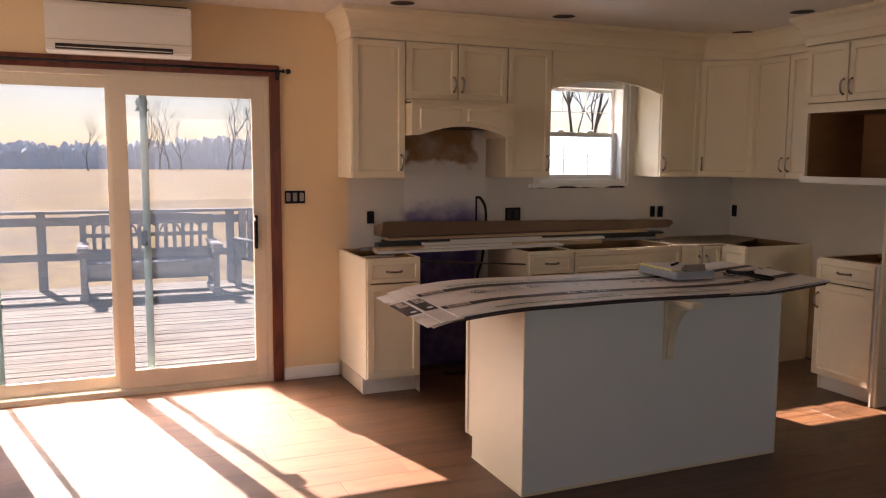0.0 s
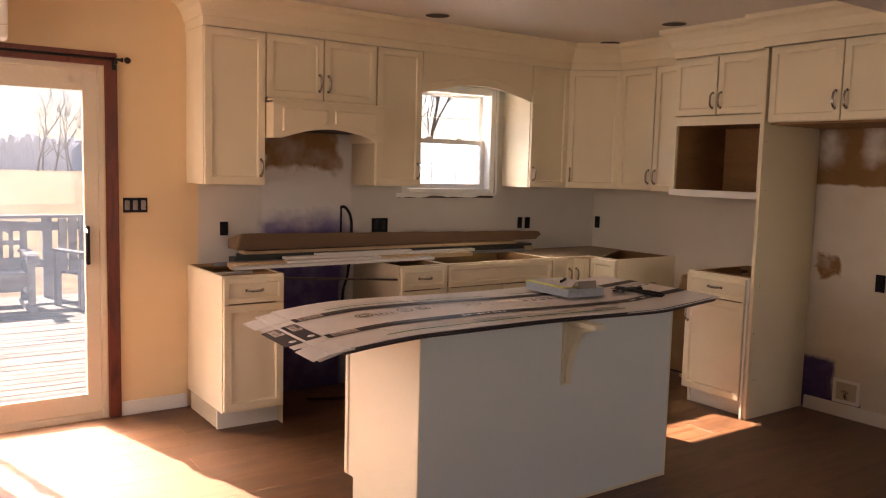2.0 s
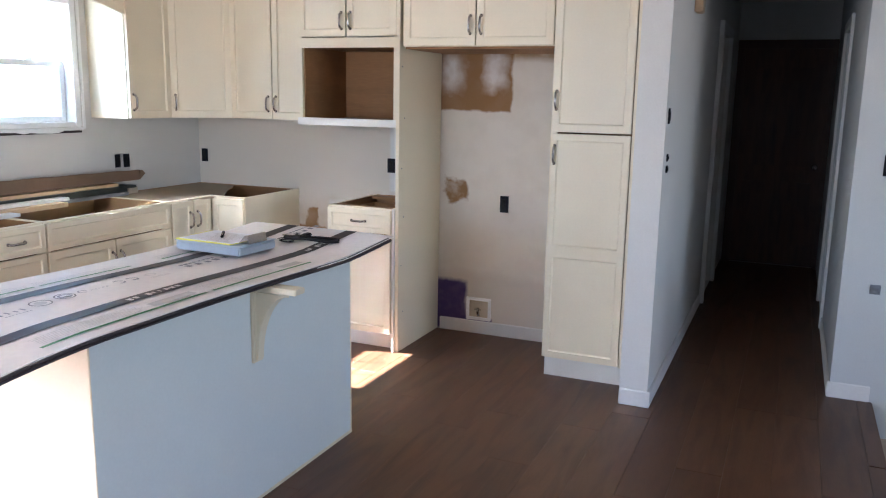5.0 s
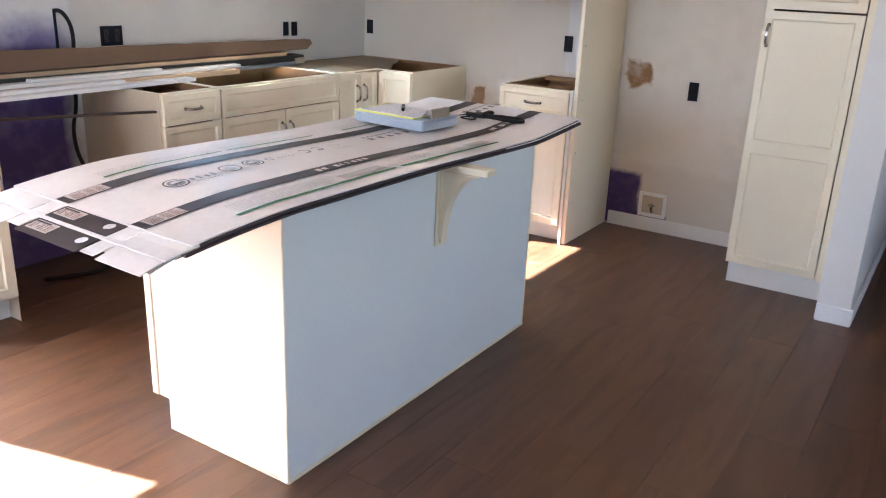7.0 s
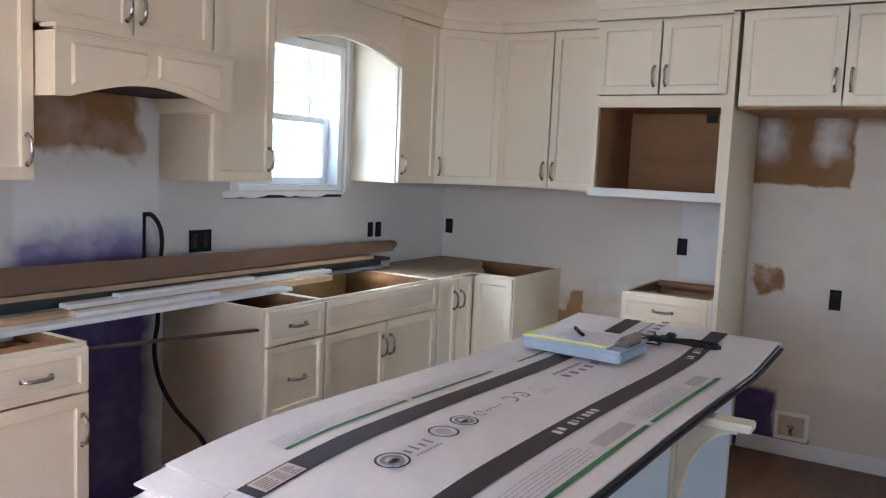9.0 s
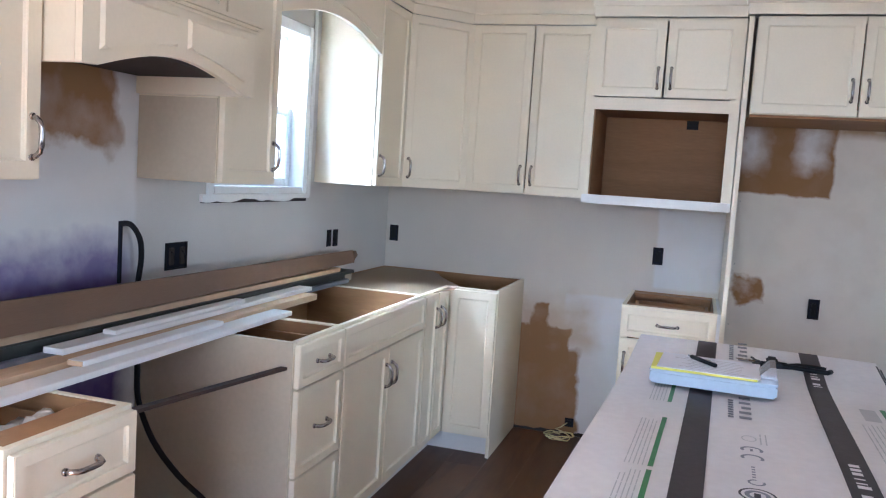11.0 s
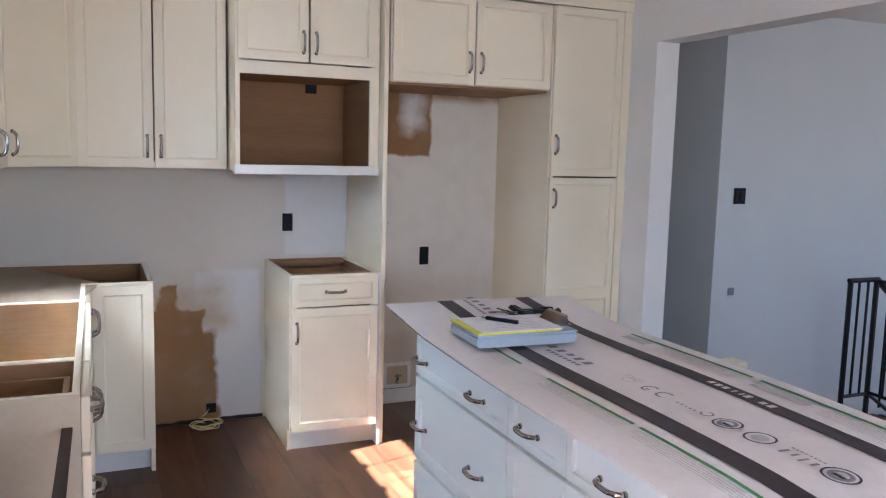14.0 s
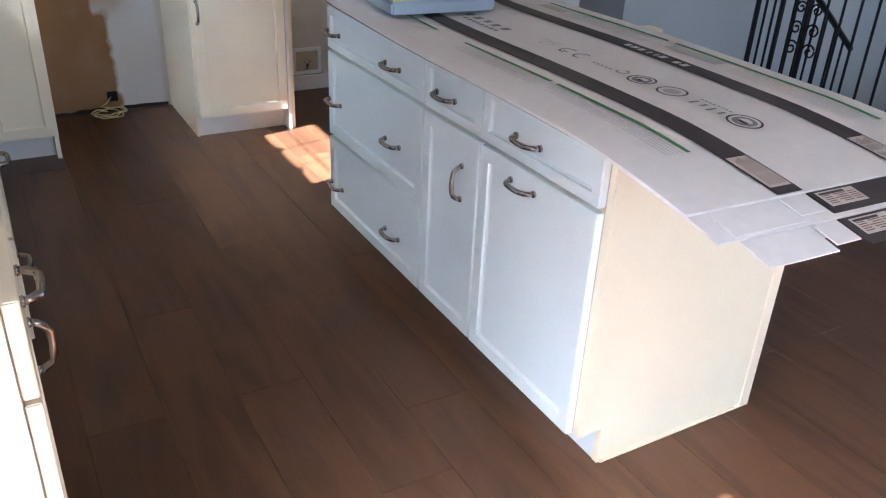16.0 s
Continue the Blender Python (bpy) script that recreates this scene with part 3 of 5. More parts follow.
# mini-split unit over the patio door
ac = thing("air_conditioner", "white wall-mounted mini-split air conditioner above the patio door", "air conditioner", pose(0, 0, 0))
bm = bmesh.new()
prof = [(YB - 0.001, 2.10), (YB - 0.001, 2.37), (YB - 0.17, 2.375), (YB - 0.20, 2.36), (YB - 0.212, 2.33), (YB - 0.212, 2.15), (YB - 0.195, 2.095), (YB - 0.15, 2.075)]
extrude_poly(bm, prof, "x", -0.19, 0.60)
bmesh.ops.bevel(bm, geom=list(bm.edges), offset=0.008, segments=2, affect="EDGES", clamp_overlap=True)
part("housing", bm, M_WHITE, ac)
boxed("vent_slot", (-0.14, 0.49, YB - 0.209, YB - 0.16, 2.098, 2.128), M_DARK, ac, "dark air outlet")
boxed("louvre", (-0.135, 0.485, YB - 0.213, YB - 0.207, 2.106, 2.110), M_WHITE, ac)
boxed("panel_seam", (-0.185, 0.595, YB - 0.2135, YB - 0.21, 2.148, 2.151), M_TAN, ac)
boxed("top_grille", (-0.17, 0.58, YB - 0.16, YB - 0.03, 2.372, 2.382), M_DARK, ac)

# ---- cabinets ----
def R(deg):
    return Matrix.Rotation(radians(deg), 4, "Z")

def bow_handle(length=0.094):
    bm = bmesh.new()
    h = length / 2
    for s in (-1, 1):
        tube(bm, [(0, 0.001, s * h), (0, -0.004, s * h)], 0.0085, 10)
    tube(bm, [(0, -0.002, -h), (0, -0.012, -h * 0.93), (0, -0.023, -h * 0.74), (0, -0.0275, -h * 0.5), (0, -0.029, 0), (0, -0.0275, h * 0.5), (0, -0.023, h * 0.74), (0, -0.012, h * 0.93), (0, -0.002, h)], 0.0066, 8)
    return mesh("handle", bm, M_NICKEL, True)

HANDLE = bow_handle()

def handle(parent, x, z, y=-0.021, flat=False):
    ob = new("handle", HANDLE)
    ob.parent = parent
    ob.matrix_basis = pose(x, y, z, 0, 90 if flat else 0, 0)
    return tagged(ob, "brushed nickel bow handle")

def shaker(name, x0, x1, z0, z1, parent, rail=0.055, handle_at=None, flat=False, midrail=None, y=-0.001, material=None):
    """A framed door or drawer front in the local x-z plane, facing -y."""
    bm = bmesh.new()
    t = 0.02
    box(bm, x0 + 0.0034, x1 - 0.0034, y - t, y, z0 + 0.003, z1 - 0.003, 0.002)
    front = max((f for f in bm.faces), key=lambda f: (round(-f.calc_center_median().y, 4), f.calc_area()))
    halves = [front]
    if midrail:
        cut = bmesh.ops.bisect_plane(bm, geom=[front, *front.edges, *front.verts], plane_co=(0, 0, midrail), plane_no=(0, 0, 1))
        bm.faces.ensure_lookup_table()
        halves = [f for f in bm.faces if abs(f.calc_center_median().y - (y - t)) < 1e-5 and f.calc_area() > 0.01]
    for f in halves:
        bmesh.ops.recalc_face_normals(bm, faces=bm.faces)
        bmesh.ops.inset_individual(bm, faces=[f], thickness=rail if not midrail else rail * 0.85, depth=0)
        bmesh.ops.inset_individual(bm, faces=[f], thickness=0.002, depth=-0.006)
        bmesh.ops.inset_individual(bm, faces=[f], thickness=0.007, depth=-0.004)
    d = part(name, bm, material or M_CAB, parent)
    for hx, hz in handle_at or ():
        handle(d, hx, hz, y - t - 0.0005, flat)
    return d

def carcass(parent, w, d, z0, z1, top=True, inner=M_RAW, front=True, bottom=True):
    """Painted outer panels and a raw inside; front plane at y=0."""
    t, e = 0.016, 0.002
    boxed("side_panel", (0, t, 0.001, d, z0, z1), M_CAB, parent)
    boxed("side_panel", (w - t, w, 0.001, d, z0, z1), M_CAB, parent)
    boxed("bottom_panel", (t, w - t, 0.02, d, z0, z0 + t), M_CAB, parent)
    if top:
        boxed("top_panel", (t, w - t, 0.02, d, z1 - t, z1), M_CAB, parent)
    bm = bmesh.new()
    box(bm, t, 0.035, 0, 0.018, z0, z1)
    box(bm, w - 0.035, w - t, 0, 0.018, z0, z1)
    box(bm, 0.035, w - 0.035, 0, 0.018, z1 - 0.035, z1)
    box(bm, 0.035, w - 0.035, 0, 0.018, z0, z0 + 0.03)
    part("face_frame", bm, M_CAB, parent)
    boxed("back_lining", (t, w - t, d - 0.012, d - e, z0 + t, z1 - (t if top else 0.0)), inner, parent, "raw tan plywood lining")
    boxed("side_lining", (t + e / 2, t + 0.006, 0.02, d - 0.013, z0 + t, z1 - 0.003 - (t if top else 0)), inner, parent)
    boxed("side_lining", (w - t - 0.006, w - t - e / 2, 0.02, d - 0.013, z0 + t, z1 - 0.003 - (t if top else 0)), inner, parent)

def toe(parent, w, z=0.108, y=0.075, d=0.55, x0=0.0):
    boxed("toe_kick", (x0, w, y, y + 0.018, 0.0, z), M_WHITE, parent)
    boxed("plinth", (x0 + 0.003, w - 0.003, y + 0.019, d, 0.001, z - 0.003), M_TAN, parent)

UB, UT, UD = 1.368, 2.25, 0.302
UY = YB - UD            # upper cabinets' front frame on the back wall
def upper(name, label, x0, x1, z0, doors, m=None, d=UD, w=None, z1=UT):
    """doors: 1L or 1R (handle side), or 2."""
    w = w or x1 - x0
    c = thing(name, label, "cabinet", m or pose(x0, UY, 0), "cream wall cabinets")
    carcass(c, w, d - 0.001, z0, z1)
    hz = z0 + 0.10 if z1 - z0 > 0.5 else z0 + 0.105
    if doors == "2":
        shaker("cabinet_door", 0.001, w / 2, z0, z1, c, handle_at=[(w / 2 - 0.03, hz)])
        shaker("cabinet_door", w / 2, w - 0.001, z0, z1, c, handle_at=[(w / 2 + 0.03, hz)])
    else:
        shaker("cabinet_door", 0.001, w - 0.001, z0, z1, c, handle_at=[((0.03 if doors == "1L" else w - 0.03), hz)])
    return c

upper("wall_cabinet", "tall cream wall cabinet with one shaker door beside the hood", 1.550, 1.916, UB, "1R")
upper("wall_cabinet", "short cream wall cabinet with two doors above the hood", 1.917, 2.663, 1.88, "2")
u3 = upper("wall_cabinet", "tall cream wall cabinet with one shaker door beside the window", 2.664, 3.013, UB, "1R")
boxed("tan_skin", (-0.0035, -0.0005, 0.002, UD - 0.003, UB, 1.64), M_TAN, u3, "unpainted tan side")
upper("wall_cabinet", "narrow cream wall cabinet beside the window and corner", 3.966, 4.335, UB, "1L")
# right wall: doors face -x
UDE = 0.329
UX = XR - UDE
upper("wall_cabinet", "tall cream wall cabinet with two doors on the side wall", 0, 0, UB, "2", m=pose(UX, 4.742, 0) @ R(-90), d=UDE, w=0.664)
# diagonal corner cabinet
cc = thing("corner_cabinet", "cream diagonal corner wall cabinet with one shaker door", "cabinet", Matrix(), "cream wall cabinets")
bm = bmesh.new()
extrude_poly(bm, [(4.337, YB - 0.002), (4.337, UY + 0.014), (UX + 0.014, 4.744), (XR - 0.002, 4.744), (XR - 0.002, YB - 0.002)], "z", UB, UT)
part("body", bm, M_CAB, cc)
pa, pb = Vector((4.337, UY, 0)), Vector((UX, 4.744, 0))
dw = (pb - pa).length
ang = math.degrees(math.atan2(pb.y - pa.y, pb.x - pa.x))
cdoor = shaker("cabinet_door", 0.004, dw - 0.004, UB, UT, cc, handle_at=[(0.034, UB + 0.10)])
cdoor.matrix_basis = pose(pa.x, pa.y, 0, 0, 0, ang)

# range hood, arched, with two raised panels
hood = thing("range_hood", "cream wooden range hood with an arched lower edge", "range hood", pose(1.9185, 4.885, 0))
HW, HZ0, HZ1 = 0.742, 1.645, 1.870
def arch(x, w, lo, hi, flat):
    u = min(max((x - flat) / (w - 2 * flat), 0), 1)
    return lo + (hi - lo) * math.sin(math.pi * u)
bm = bmesh.new()
N = 28
top = HZ1 - 0.02
outline = [(HW * k / N, arch(HW * k / N, HW, HZ0, HZ0 + 0.062, 0.05)) for k in range(N + 1)]
extrude_poly(bm, [(0, top), *outline, (HW, top)], "y", 0.0, 0.02)
part("front_board", bm, M_CAB, hood)
boxed("side_board", (0.0, 0.018, 0.021, 0.425, HZ0, top), M_CAB, hood)
boxed("side_board", (HW - 0.018, HW, 0.021, 0.425, HZ0, top), M_CAB, hood)
boxed("top_board", (0.019, HW - 0.019, 0.021, 0.42, top - 0.02, top), M_CAB, hood)
boxed("liner", (0.02, HW - 0.02, 0.022, 0.42, HZ0 + 0.055, HZ0 + 0.075), M_DARK, hood, "dark underside")
bm = bmesh.new()
for z0, z1, o in ((top - 0.014, top - 0.002, 0.007), (top - 0.0015, top + 0.008, 0.015), (top + 0.0085, top + 0.0195, 0.026)):
    box(bm, -o * 0.6, HW + o * 0.6, -o, -0.0005 if z0 < top else 0.06, z0, z1, 0.003)
part("crown_lip", bm, M_CAB, hood)
for a, b in ((0.055, HW / 2 - 0.022), (HW / 2 + 0.022, HW - 0.055)):
    bm = bmesh.new()
    pts = [(a, top - 0.03), (b, top - 0.03)]
    low = [(a + (b - a) * k / 10, arch(a + (b - a) * k / 10, HW, HZ0 + 0.035, HZ0 + 0.092, 0.05)) for k in range(11)]
    extrude_poly(bm, pts + low[::-1], "y", -0.009, -0.0005)
    bmesh.ops.bevel(bm, geom=[e for e in bm.edges if all(v.co.y < -0.008 for v in e.verts)], offset=0.012, segments=1, affect="EDGES", clamp_overlap=True)
    part("raised_panel", bm, M_CAB, hood)

# arched valance over the window
val = thing("window_valance", "cream arched wooden valance above the kitchen window", "valance", pose(3.0145, UY - 0.018, 0))
VW = 0.950
bm = bmesh.new()
outline = [(VW * k / 30, arch(VW * k / 30, VW, 1.985, 2.065, 0.0)) for k in range(31)]
extrude_poly(bm, [(0, UT), *outline, (VW, UT)], "y", 0.0, 0.018)
part("board", bm, M_CAB, val)
bm = bmesh.new()
outline = [(0.07 + (VW - 0.14) * k / 20, arch((VW - 0.14) * k / 20, VW - 0.14, 2.05, 2.115, 0.0)) for k in range(21)]
tube(bm, [(x, -0.001, z) for x, z in outline], 0.004, 6)
part("bead", bm, M_CAB, val)

# frieze and crown moulding round the tops of the cabinets
def moulding(name, path, bottom, label):
    """path: the cabinet faces, left to right as one looks at them; the moulding grows outwards."""
    prof = [(0.0, bottom), (0.004, bottom), (0.004, 2.30), (0.012, 2.305), (0.016, 2.325), (0.03, 2.36), (0.055, 2.395), (0.078, 2.41), (0.082, 2.438), (0.0, 2.438)]
    pts = [Vector((x, y)) for x, y in path]
    bm = bmesh.new()
    rows = []
    for i, p in enumerate(pts):
        ns = []
        for a, b in ((i - 1, i), (i, i + 1)):
            if a >= 0 and b < len(pts):
                d = (pts[b] - pts[a]).normalized()
                ns.append(Vector((d.y, -d.x)))
        nrm = sum(ns, Vector((0, 0)))
        nrm = nrm / max(nrm.dot(ns[0]), 0.2)
        rows.append([bm.verts.new((p.x + nrm.x * o, p.y + nrm.y * o, z)) for o, z in prof])
    for a, b in zip(rows, rows[1:]):
        for k in range(len(prof)):
            j = (k + 1) % len(prof)
            bm.faces.new((a[k], b[k], b[j], a[j]))
    bm.faces.new(rows[0]), bm.faces.new(rows[-1][::-1])
    return solid(name, bm, M_CAB, label, "moulding", kind="structure")

DF = 0.022
moulding("crown_moulding", [(1.548, YB - 0.002), (1.548, UY - DF), (4.341, UY - DF), (UX - DF, 4.748), (UX - DF, 4.075), (4.405, 4.075), (4.405, 3.38), (4.34, 3.38), (4.34, 1.964)], UT + 0.0008, "cream frieze and crown moulding above the cabinets")

# microwave cabinet on the side wall
MX = 4.445
mw = thing("microwave_cabinet", "cream wall cabinet with an empty microwave opening", "cabinet", pose(MX, 4.070, 0) @ R(-90))
MW_W, MW_D = 0.690, XR - MX - 0.001
boxed("side_panel", (0, 0.018, 0.001, MW_D, 1.365, UT), M_CAB, mw)
boxed("side_panel", (MW_W - 0.018, MW_W, 0.001, MW_D, 1.365, UT), M_CAB, mw)
boxed("top_panel", (0.018, MW_W - 0.018, 0.001, MW_D, UT - 0.018, UT), M_CAB, mw)
bm = bmesh.new()
box(bm, 0, 0.02, -0.02, 0, 1.396, UT)
box(bm, MW_W - 0.045, MW_W, -0.02, 0, 1.396, UT)
box(bm, 0.02, MW_W - 0.045, -0.02, 0, 1.812, 1.87)
box(bm, 0.02, MW_W - 0.045, -0.02, 0, 2.235, UT)
part("face_frame", bm, M_CAB, mw)
boxed("shelf_lip", (-0.008, MW_W, -0.035, 0.02, 1.352, 1.395), M_WHITE, mw, "white shelf edge", 0.003)
for nm, dd in (("side_lining", (0.019, 0.026, 0.002, MW_D - 0.02, 1.385, 1.817)), ("side_lining", (MW_W - 0.026, MW_W - 0.019, 0.002, MW_D - 0.02, 1.385, 1.817)),
               ("back_lining", (0.026, MW_W - 0.026, MW_D - 0.02, MW_D - 0.01, 1.385, 1.817)), ("shelf", (0.019, MW_W - 0.019, 0.021, MW_D - 0.005, 1.366, 1.384)),
               ("shelf", (0.019, MW_W - 0.019, 0.002, MW_D - 0.005, 1.818, 1.836))):
    boxed(nm, dd, M_RAW, mw, "raw brown plywood lining")
boxed("outlet", (0.45, 0.51, MW_D - 0.03, MW_D - 0.0205, 1.768, 1.814), M_BLACK, mw)
shaker("cabinet_door", 0.006, 0.338, 1.872, 2.24, mw, handle_at=[(0.31, 1.965)], y=-0.021)
shaker("cabinet_door", 0.340, 0.672, 1.872, 2.24, mw, handle_at=[(0.37, 1.965)], y=-0.021)

# fridge surround
FX = 4.36
fc = thing("fridge_cabinet", "cream two-door cabinet above the empty fridge niche", "cabinet", pose(FX + 0.02, 3.338, 0) @ R(-90))
FW = 0.888
boxed("tall_side_panel", (-0.038, -0.016, -0.0205, XR - 4.382, 0.0, UT - 0.001), M_CAB, fc, "tall white side panel", 0.002)
carcass(fc, FW, XR - FX - 0.022, 1.812, UT)
shaker("cabinet_door", 0.002, FW / 2, 1.812, UT, fc, handle_at=[(FW / 2 - 0.032, 1.925)])
shaker("cabinet_door", FW / 2, FW - 0.002, 1.812, UT, fc, handle_at=[(FW / 2 + 0.032, 1.925)])
boxed("raw_bottom", (0.002, FW - 0.002, 0.02, XR - FX - 0.03, 1.800, 1.811), M_RAW, fc, "raw tan wooden underside")
pn = thing("pantry_cabinet", "tall cream pantry cabinet with two stacked doors", "cabinet", pose(4.362, 2.449, 0) @ R(-90))
PW = 0.484
carcass(pn, PW, XR - 4.364, 0.11, UT)
shaker("cabinet_door", 0.002, PW - 0.052, 1.361, UT, pn, handle_at=[(0.03, 1.53)])
shaker("cabinet_door", 0.002, PW - 0.052, 0.115, 1.358, pn, handle_at=[(0.03, 1.245)], midrail=0.72)
boxed("filler", (PW - 0.050, PW, -0.018, -0.001, 0.11, UT), M_CAB, pn)
toe(pn, PW, 0.108, 0.022, 0.58, 0.012)

# base cabinets on the back wall
BY, BH, BD = 4.715, 0.876, YB - 4.715 - 0.002
def base(name, label, x0, x1, m=None, w=None, d=BD, rails=True):
    w = w or x1 - x0
    c = thing(name, label, "cabinet", m or pose(x0, BY, 0), "base cabinets")
    carcass(c, w, d, 0.11, BH, top=False)
    if not rails:
        return c
    boxed("stretcher", (0.024, w - 0.024, 0.02, 0.10, BH - 0.02, BH - 0.004), M_RAW, c)
    boxed("stretcher", (0.024, w - 0.024, d - 0.09, d - 0.014, BH - 0.02, BH - 0.004), M_RAW, c)
    return c

def drawer_box(parent, w, z0, z1, d):
    bm = bmesh.new()
    box(bm, 0.035, 0.05, 0.03, d - 0.06, z0, z1)
    box(bm, w - 0.05, w - 0.035, 0.03, d - 0.06, z0, z1)
    box(bm, 0.05, w - 0.05, d - 0.075, d - 0.06, z0, z1)
    box(bm, 0.05, w - 0.05, 0.03, 0.045, z0, z1)
    box(bm, 0.05, w - 0.05, 0.045, d - 0.075, z0, z0 + 0.01)
    return part("drawer_box", bm, M_RAW, parent, "raw wooden drawer box")

b1 = base("base_cabinet", "cream base cabinet without a worktop beside the patio door", 1.552, 1.910)
W1 = 0.358
boxed("tan_skin", (W1 + 0.0005, W1 + 0.004, 0.002, BD, 0.0, BH - 0.001), M_TAN, b1, "unpainted tan side")
shaker("drawer_front", 0.002, W1 - 0.002, 0.720, 0.868, b1, 0.035, [(W1 / 2, 0.794)], True)
shaker("cabinet_door", 0.002, W1 - 0.002, 0.118, 0.7185, b1, 0.055, [(W1 - 0.03, 0.60)])
drawer_box(b1, W1, 0.74, 0.835, BD)
toe(b1, W1)
b2 = base("base_cabinet", "cream base cabinet with three drawers beside the range gap", 2.690, 3.045, rails=False)
W2 = 0.355
boxed("tan_skin", (-0.004, -0.0005, 0.002, BD, 0.0, BH - 0.001), M_TAN, b2, "unpainted tan side")
for z0, z1 in ((0.720, 0.868), (0.421, 0.7185), (0.118, 0.4195)):
    shaker("drawer_front", 0.002, W2 - 0.002, z0, z1, b2, 0.038, [(W2 / 2, (z0 + z1) / 2)], True)
drawer_box(b2, W2, 0.74, 0.835, BD)
toe(b2, W2)
b3 = base("sink_cabinet", "cream sink base cabinet with an open top", 3.046, 3.955, rails=False)
W3 = 0.909
shaker("false_front", 0.002, W3 - 0.002, 0.720, 0.868, b3, 0.038)
shaker("cabinet_door", 0.002, W3 / 2, 0.118, 0.7185, b3, handle_at=[(W3 / 2 - 0.03, 0.60)])
shaker("cabinet_door", W3 / 2, W3 - 0.002, 0.118, 0.7185, b3, handle_at=[(W3 / 2 + 0.03, 0.60)])
toe(b3, W3)
# corner base: L-shaped, two doors on one leg and one on the other
b4 = thing("corner_base_cabinet", "cream L-shaped corner base cabinet with a partly open top", "cabinet", Matrix(), "base cabinets")
CX, CY = 4.345, 4.442
bm = bmesh.new()
extrude_poly(bm, [(3.956, BY), (3.956, YB - 0.002), (3.972, YB - 0.002), (3.972, BY)], "z", 0.11, BH)
box(bm, 3.972, CX, BY, BY + 0.018, 0.11, BH)
box(bm, CX, CX + 0.018, CY, BY + 0.018, 0.11, BH)
box(bm, CX + 0.018, XR - 0.002, CY, CY + 0.018, 0.0, BH)
part("body", bm, M_CAB, b4)
bm = bmesh.new()
box(bm, 3.973, XR - 0.003, YB - 0.014, YB - 0.003, 0.11, BH - 0.004)
box(bm, XR - 0.014, XR - 0.003, CY + 0.019, YB - 0.015, 0.11, BH - 0.004)
box(bm, CX + 0.019, XR - 0.015, CY + 0.019, CY + 0.026, 0.11, BH - 0.003)
extrude_poly(bm, [(3.973, YB - 0.015), (3.973, BY + 0.02), (CX + 0.02, BY + 0.02), (CX + 0.02, CY + 0.03), (XR - 0.015, CY + 0.03), (XR - 0.015, YB - 0.015)], "z", 0.40, 0.415)
part("raw_lining", bm, M_RAW, b4)
bm = bmesh.new()
arc = [(4.40 + 0.42 * math.sin(a) , 4.66 + 0.46 * (1 - math.cos(a)) * 0.55 + 0.12 * math.sin(a * 2)) for a in np.linspace(0, math.pi / 2, 12)]
extrude_poly(bm, [(3.974, YB - 0.016), (3.974, BY + 0.03), *[(x, max(y, CY + 0.03)) for x, y in arc], (XR - 0.03, 4.99), (XR - 0.03, YB - 0.016)], "z", BH - 0.014, BH - 0.006)
part("template_top", bm, M_MDF, b4, "tan board laid over the corner")
for a, b, h in ((3.958, 4.150, 4.118 - 3.958 + 3.958), (4.152, 4.322, 4.185)):
    d = shaker("cabinet_door", a, b, 0.118, 0.868, b4, 0.045, [(h, 0.745)])
    d.matrix_basis = pose(0, BY, 0)
d = shaker("cabinet_door", 0.022, BY - CY - 0.002, 0.118, 0.868, b4, 0.055)
d.matrix_basis = pose(CX, BY, 0) @ R(-90)
boxed("toe_kick", (3.96, CX + 0.072, BY + 0.075, BY + 0.09, 0, 0.108), M_WHITE, b4)
boxed("toe_kick", (CX + 0.072, CX + 0.088, CY + 0.001, BY + 0.074, 0, 0.108), M_WHITE, b4)
# small base cabinet beside the fridge panel
b5 = base("base_cabinet", "small cream base cabinet with open top beside the fridge panel", 0, 0, m=pose(4.358, 3.832, 0) @ R(-90), w=0.440, d=XR - 4.36)
shaker("drawer_front", 0.002, 0.438, 0.722, 0.868, b5, 0.038, [(0.22, 0.795)], True)
shaker("cabinet_door", 0.002, 0.438, 0.108, 0.7205, b5, 0.055, [(0.03, 0.60)])
drawer_box(b5, 0.44, 0.74, 0.835, 0.58)
boxed("skirting", (0.0165, 0.44, 0.062, 0.078, 0.0, 0.104), M_WHITE, b5)
boxed("side_foot", (0.0, 0.016, 0.052, XR - 4.36, 0.0, 0.1095), M_CAB, b5)
boxed("filler", (0.4405, 0.455, -0.012, 0.56, 0.0, BH), M_WHITE, b5)

# ---- island ----
IX0, IX1, IYF, IYB, IZ = 1.735, 3.205, 3.020, 3.620, 0.857
isl = thing("kitchen_island", "white painted kitchen island with drawers and a plain back panel", "island", Matrix())
bm = bmesh.new()
notch = [(IYF + 0.013, 0.0), (IYB - 0.075, 0.0), (IYB - 0.075, 0.108), (IYB, 0.108), (IYB, IZ), (IYF + 0.013, IZ)]
extrude_poly(bm, notch, "x", IX0, IX0 + 0.018)
part("end_panel", bm, M_CAB, isl, "cream end panel")
bm = bmesh.new()
extrude_poly(bm, notch, "x", IX1 - 0.018, IX1)
part("end_panel", bm, M_CAB, isl, "cream end panel")
boxed("back_panel", (IX0, IX1, IYF, IYF + 0.012, 0.0, IZ), M_ISL, isl, "flat white back panel")
bm = bmesh.new()
box(bm, IX0 - 0.006, IX0 + 0.0, IYF - 0.004, IYF + 0.03, 0.0, IZ - 0.001, 0.002)
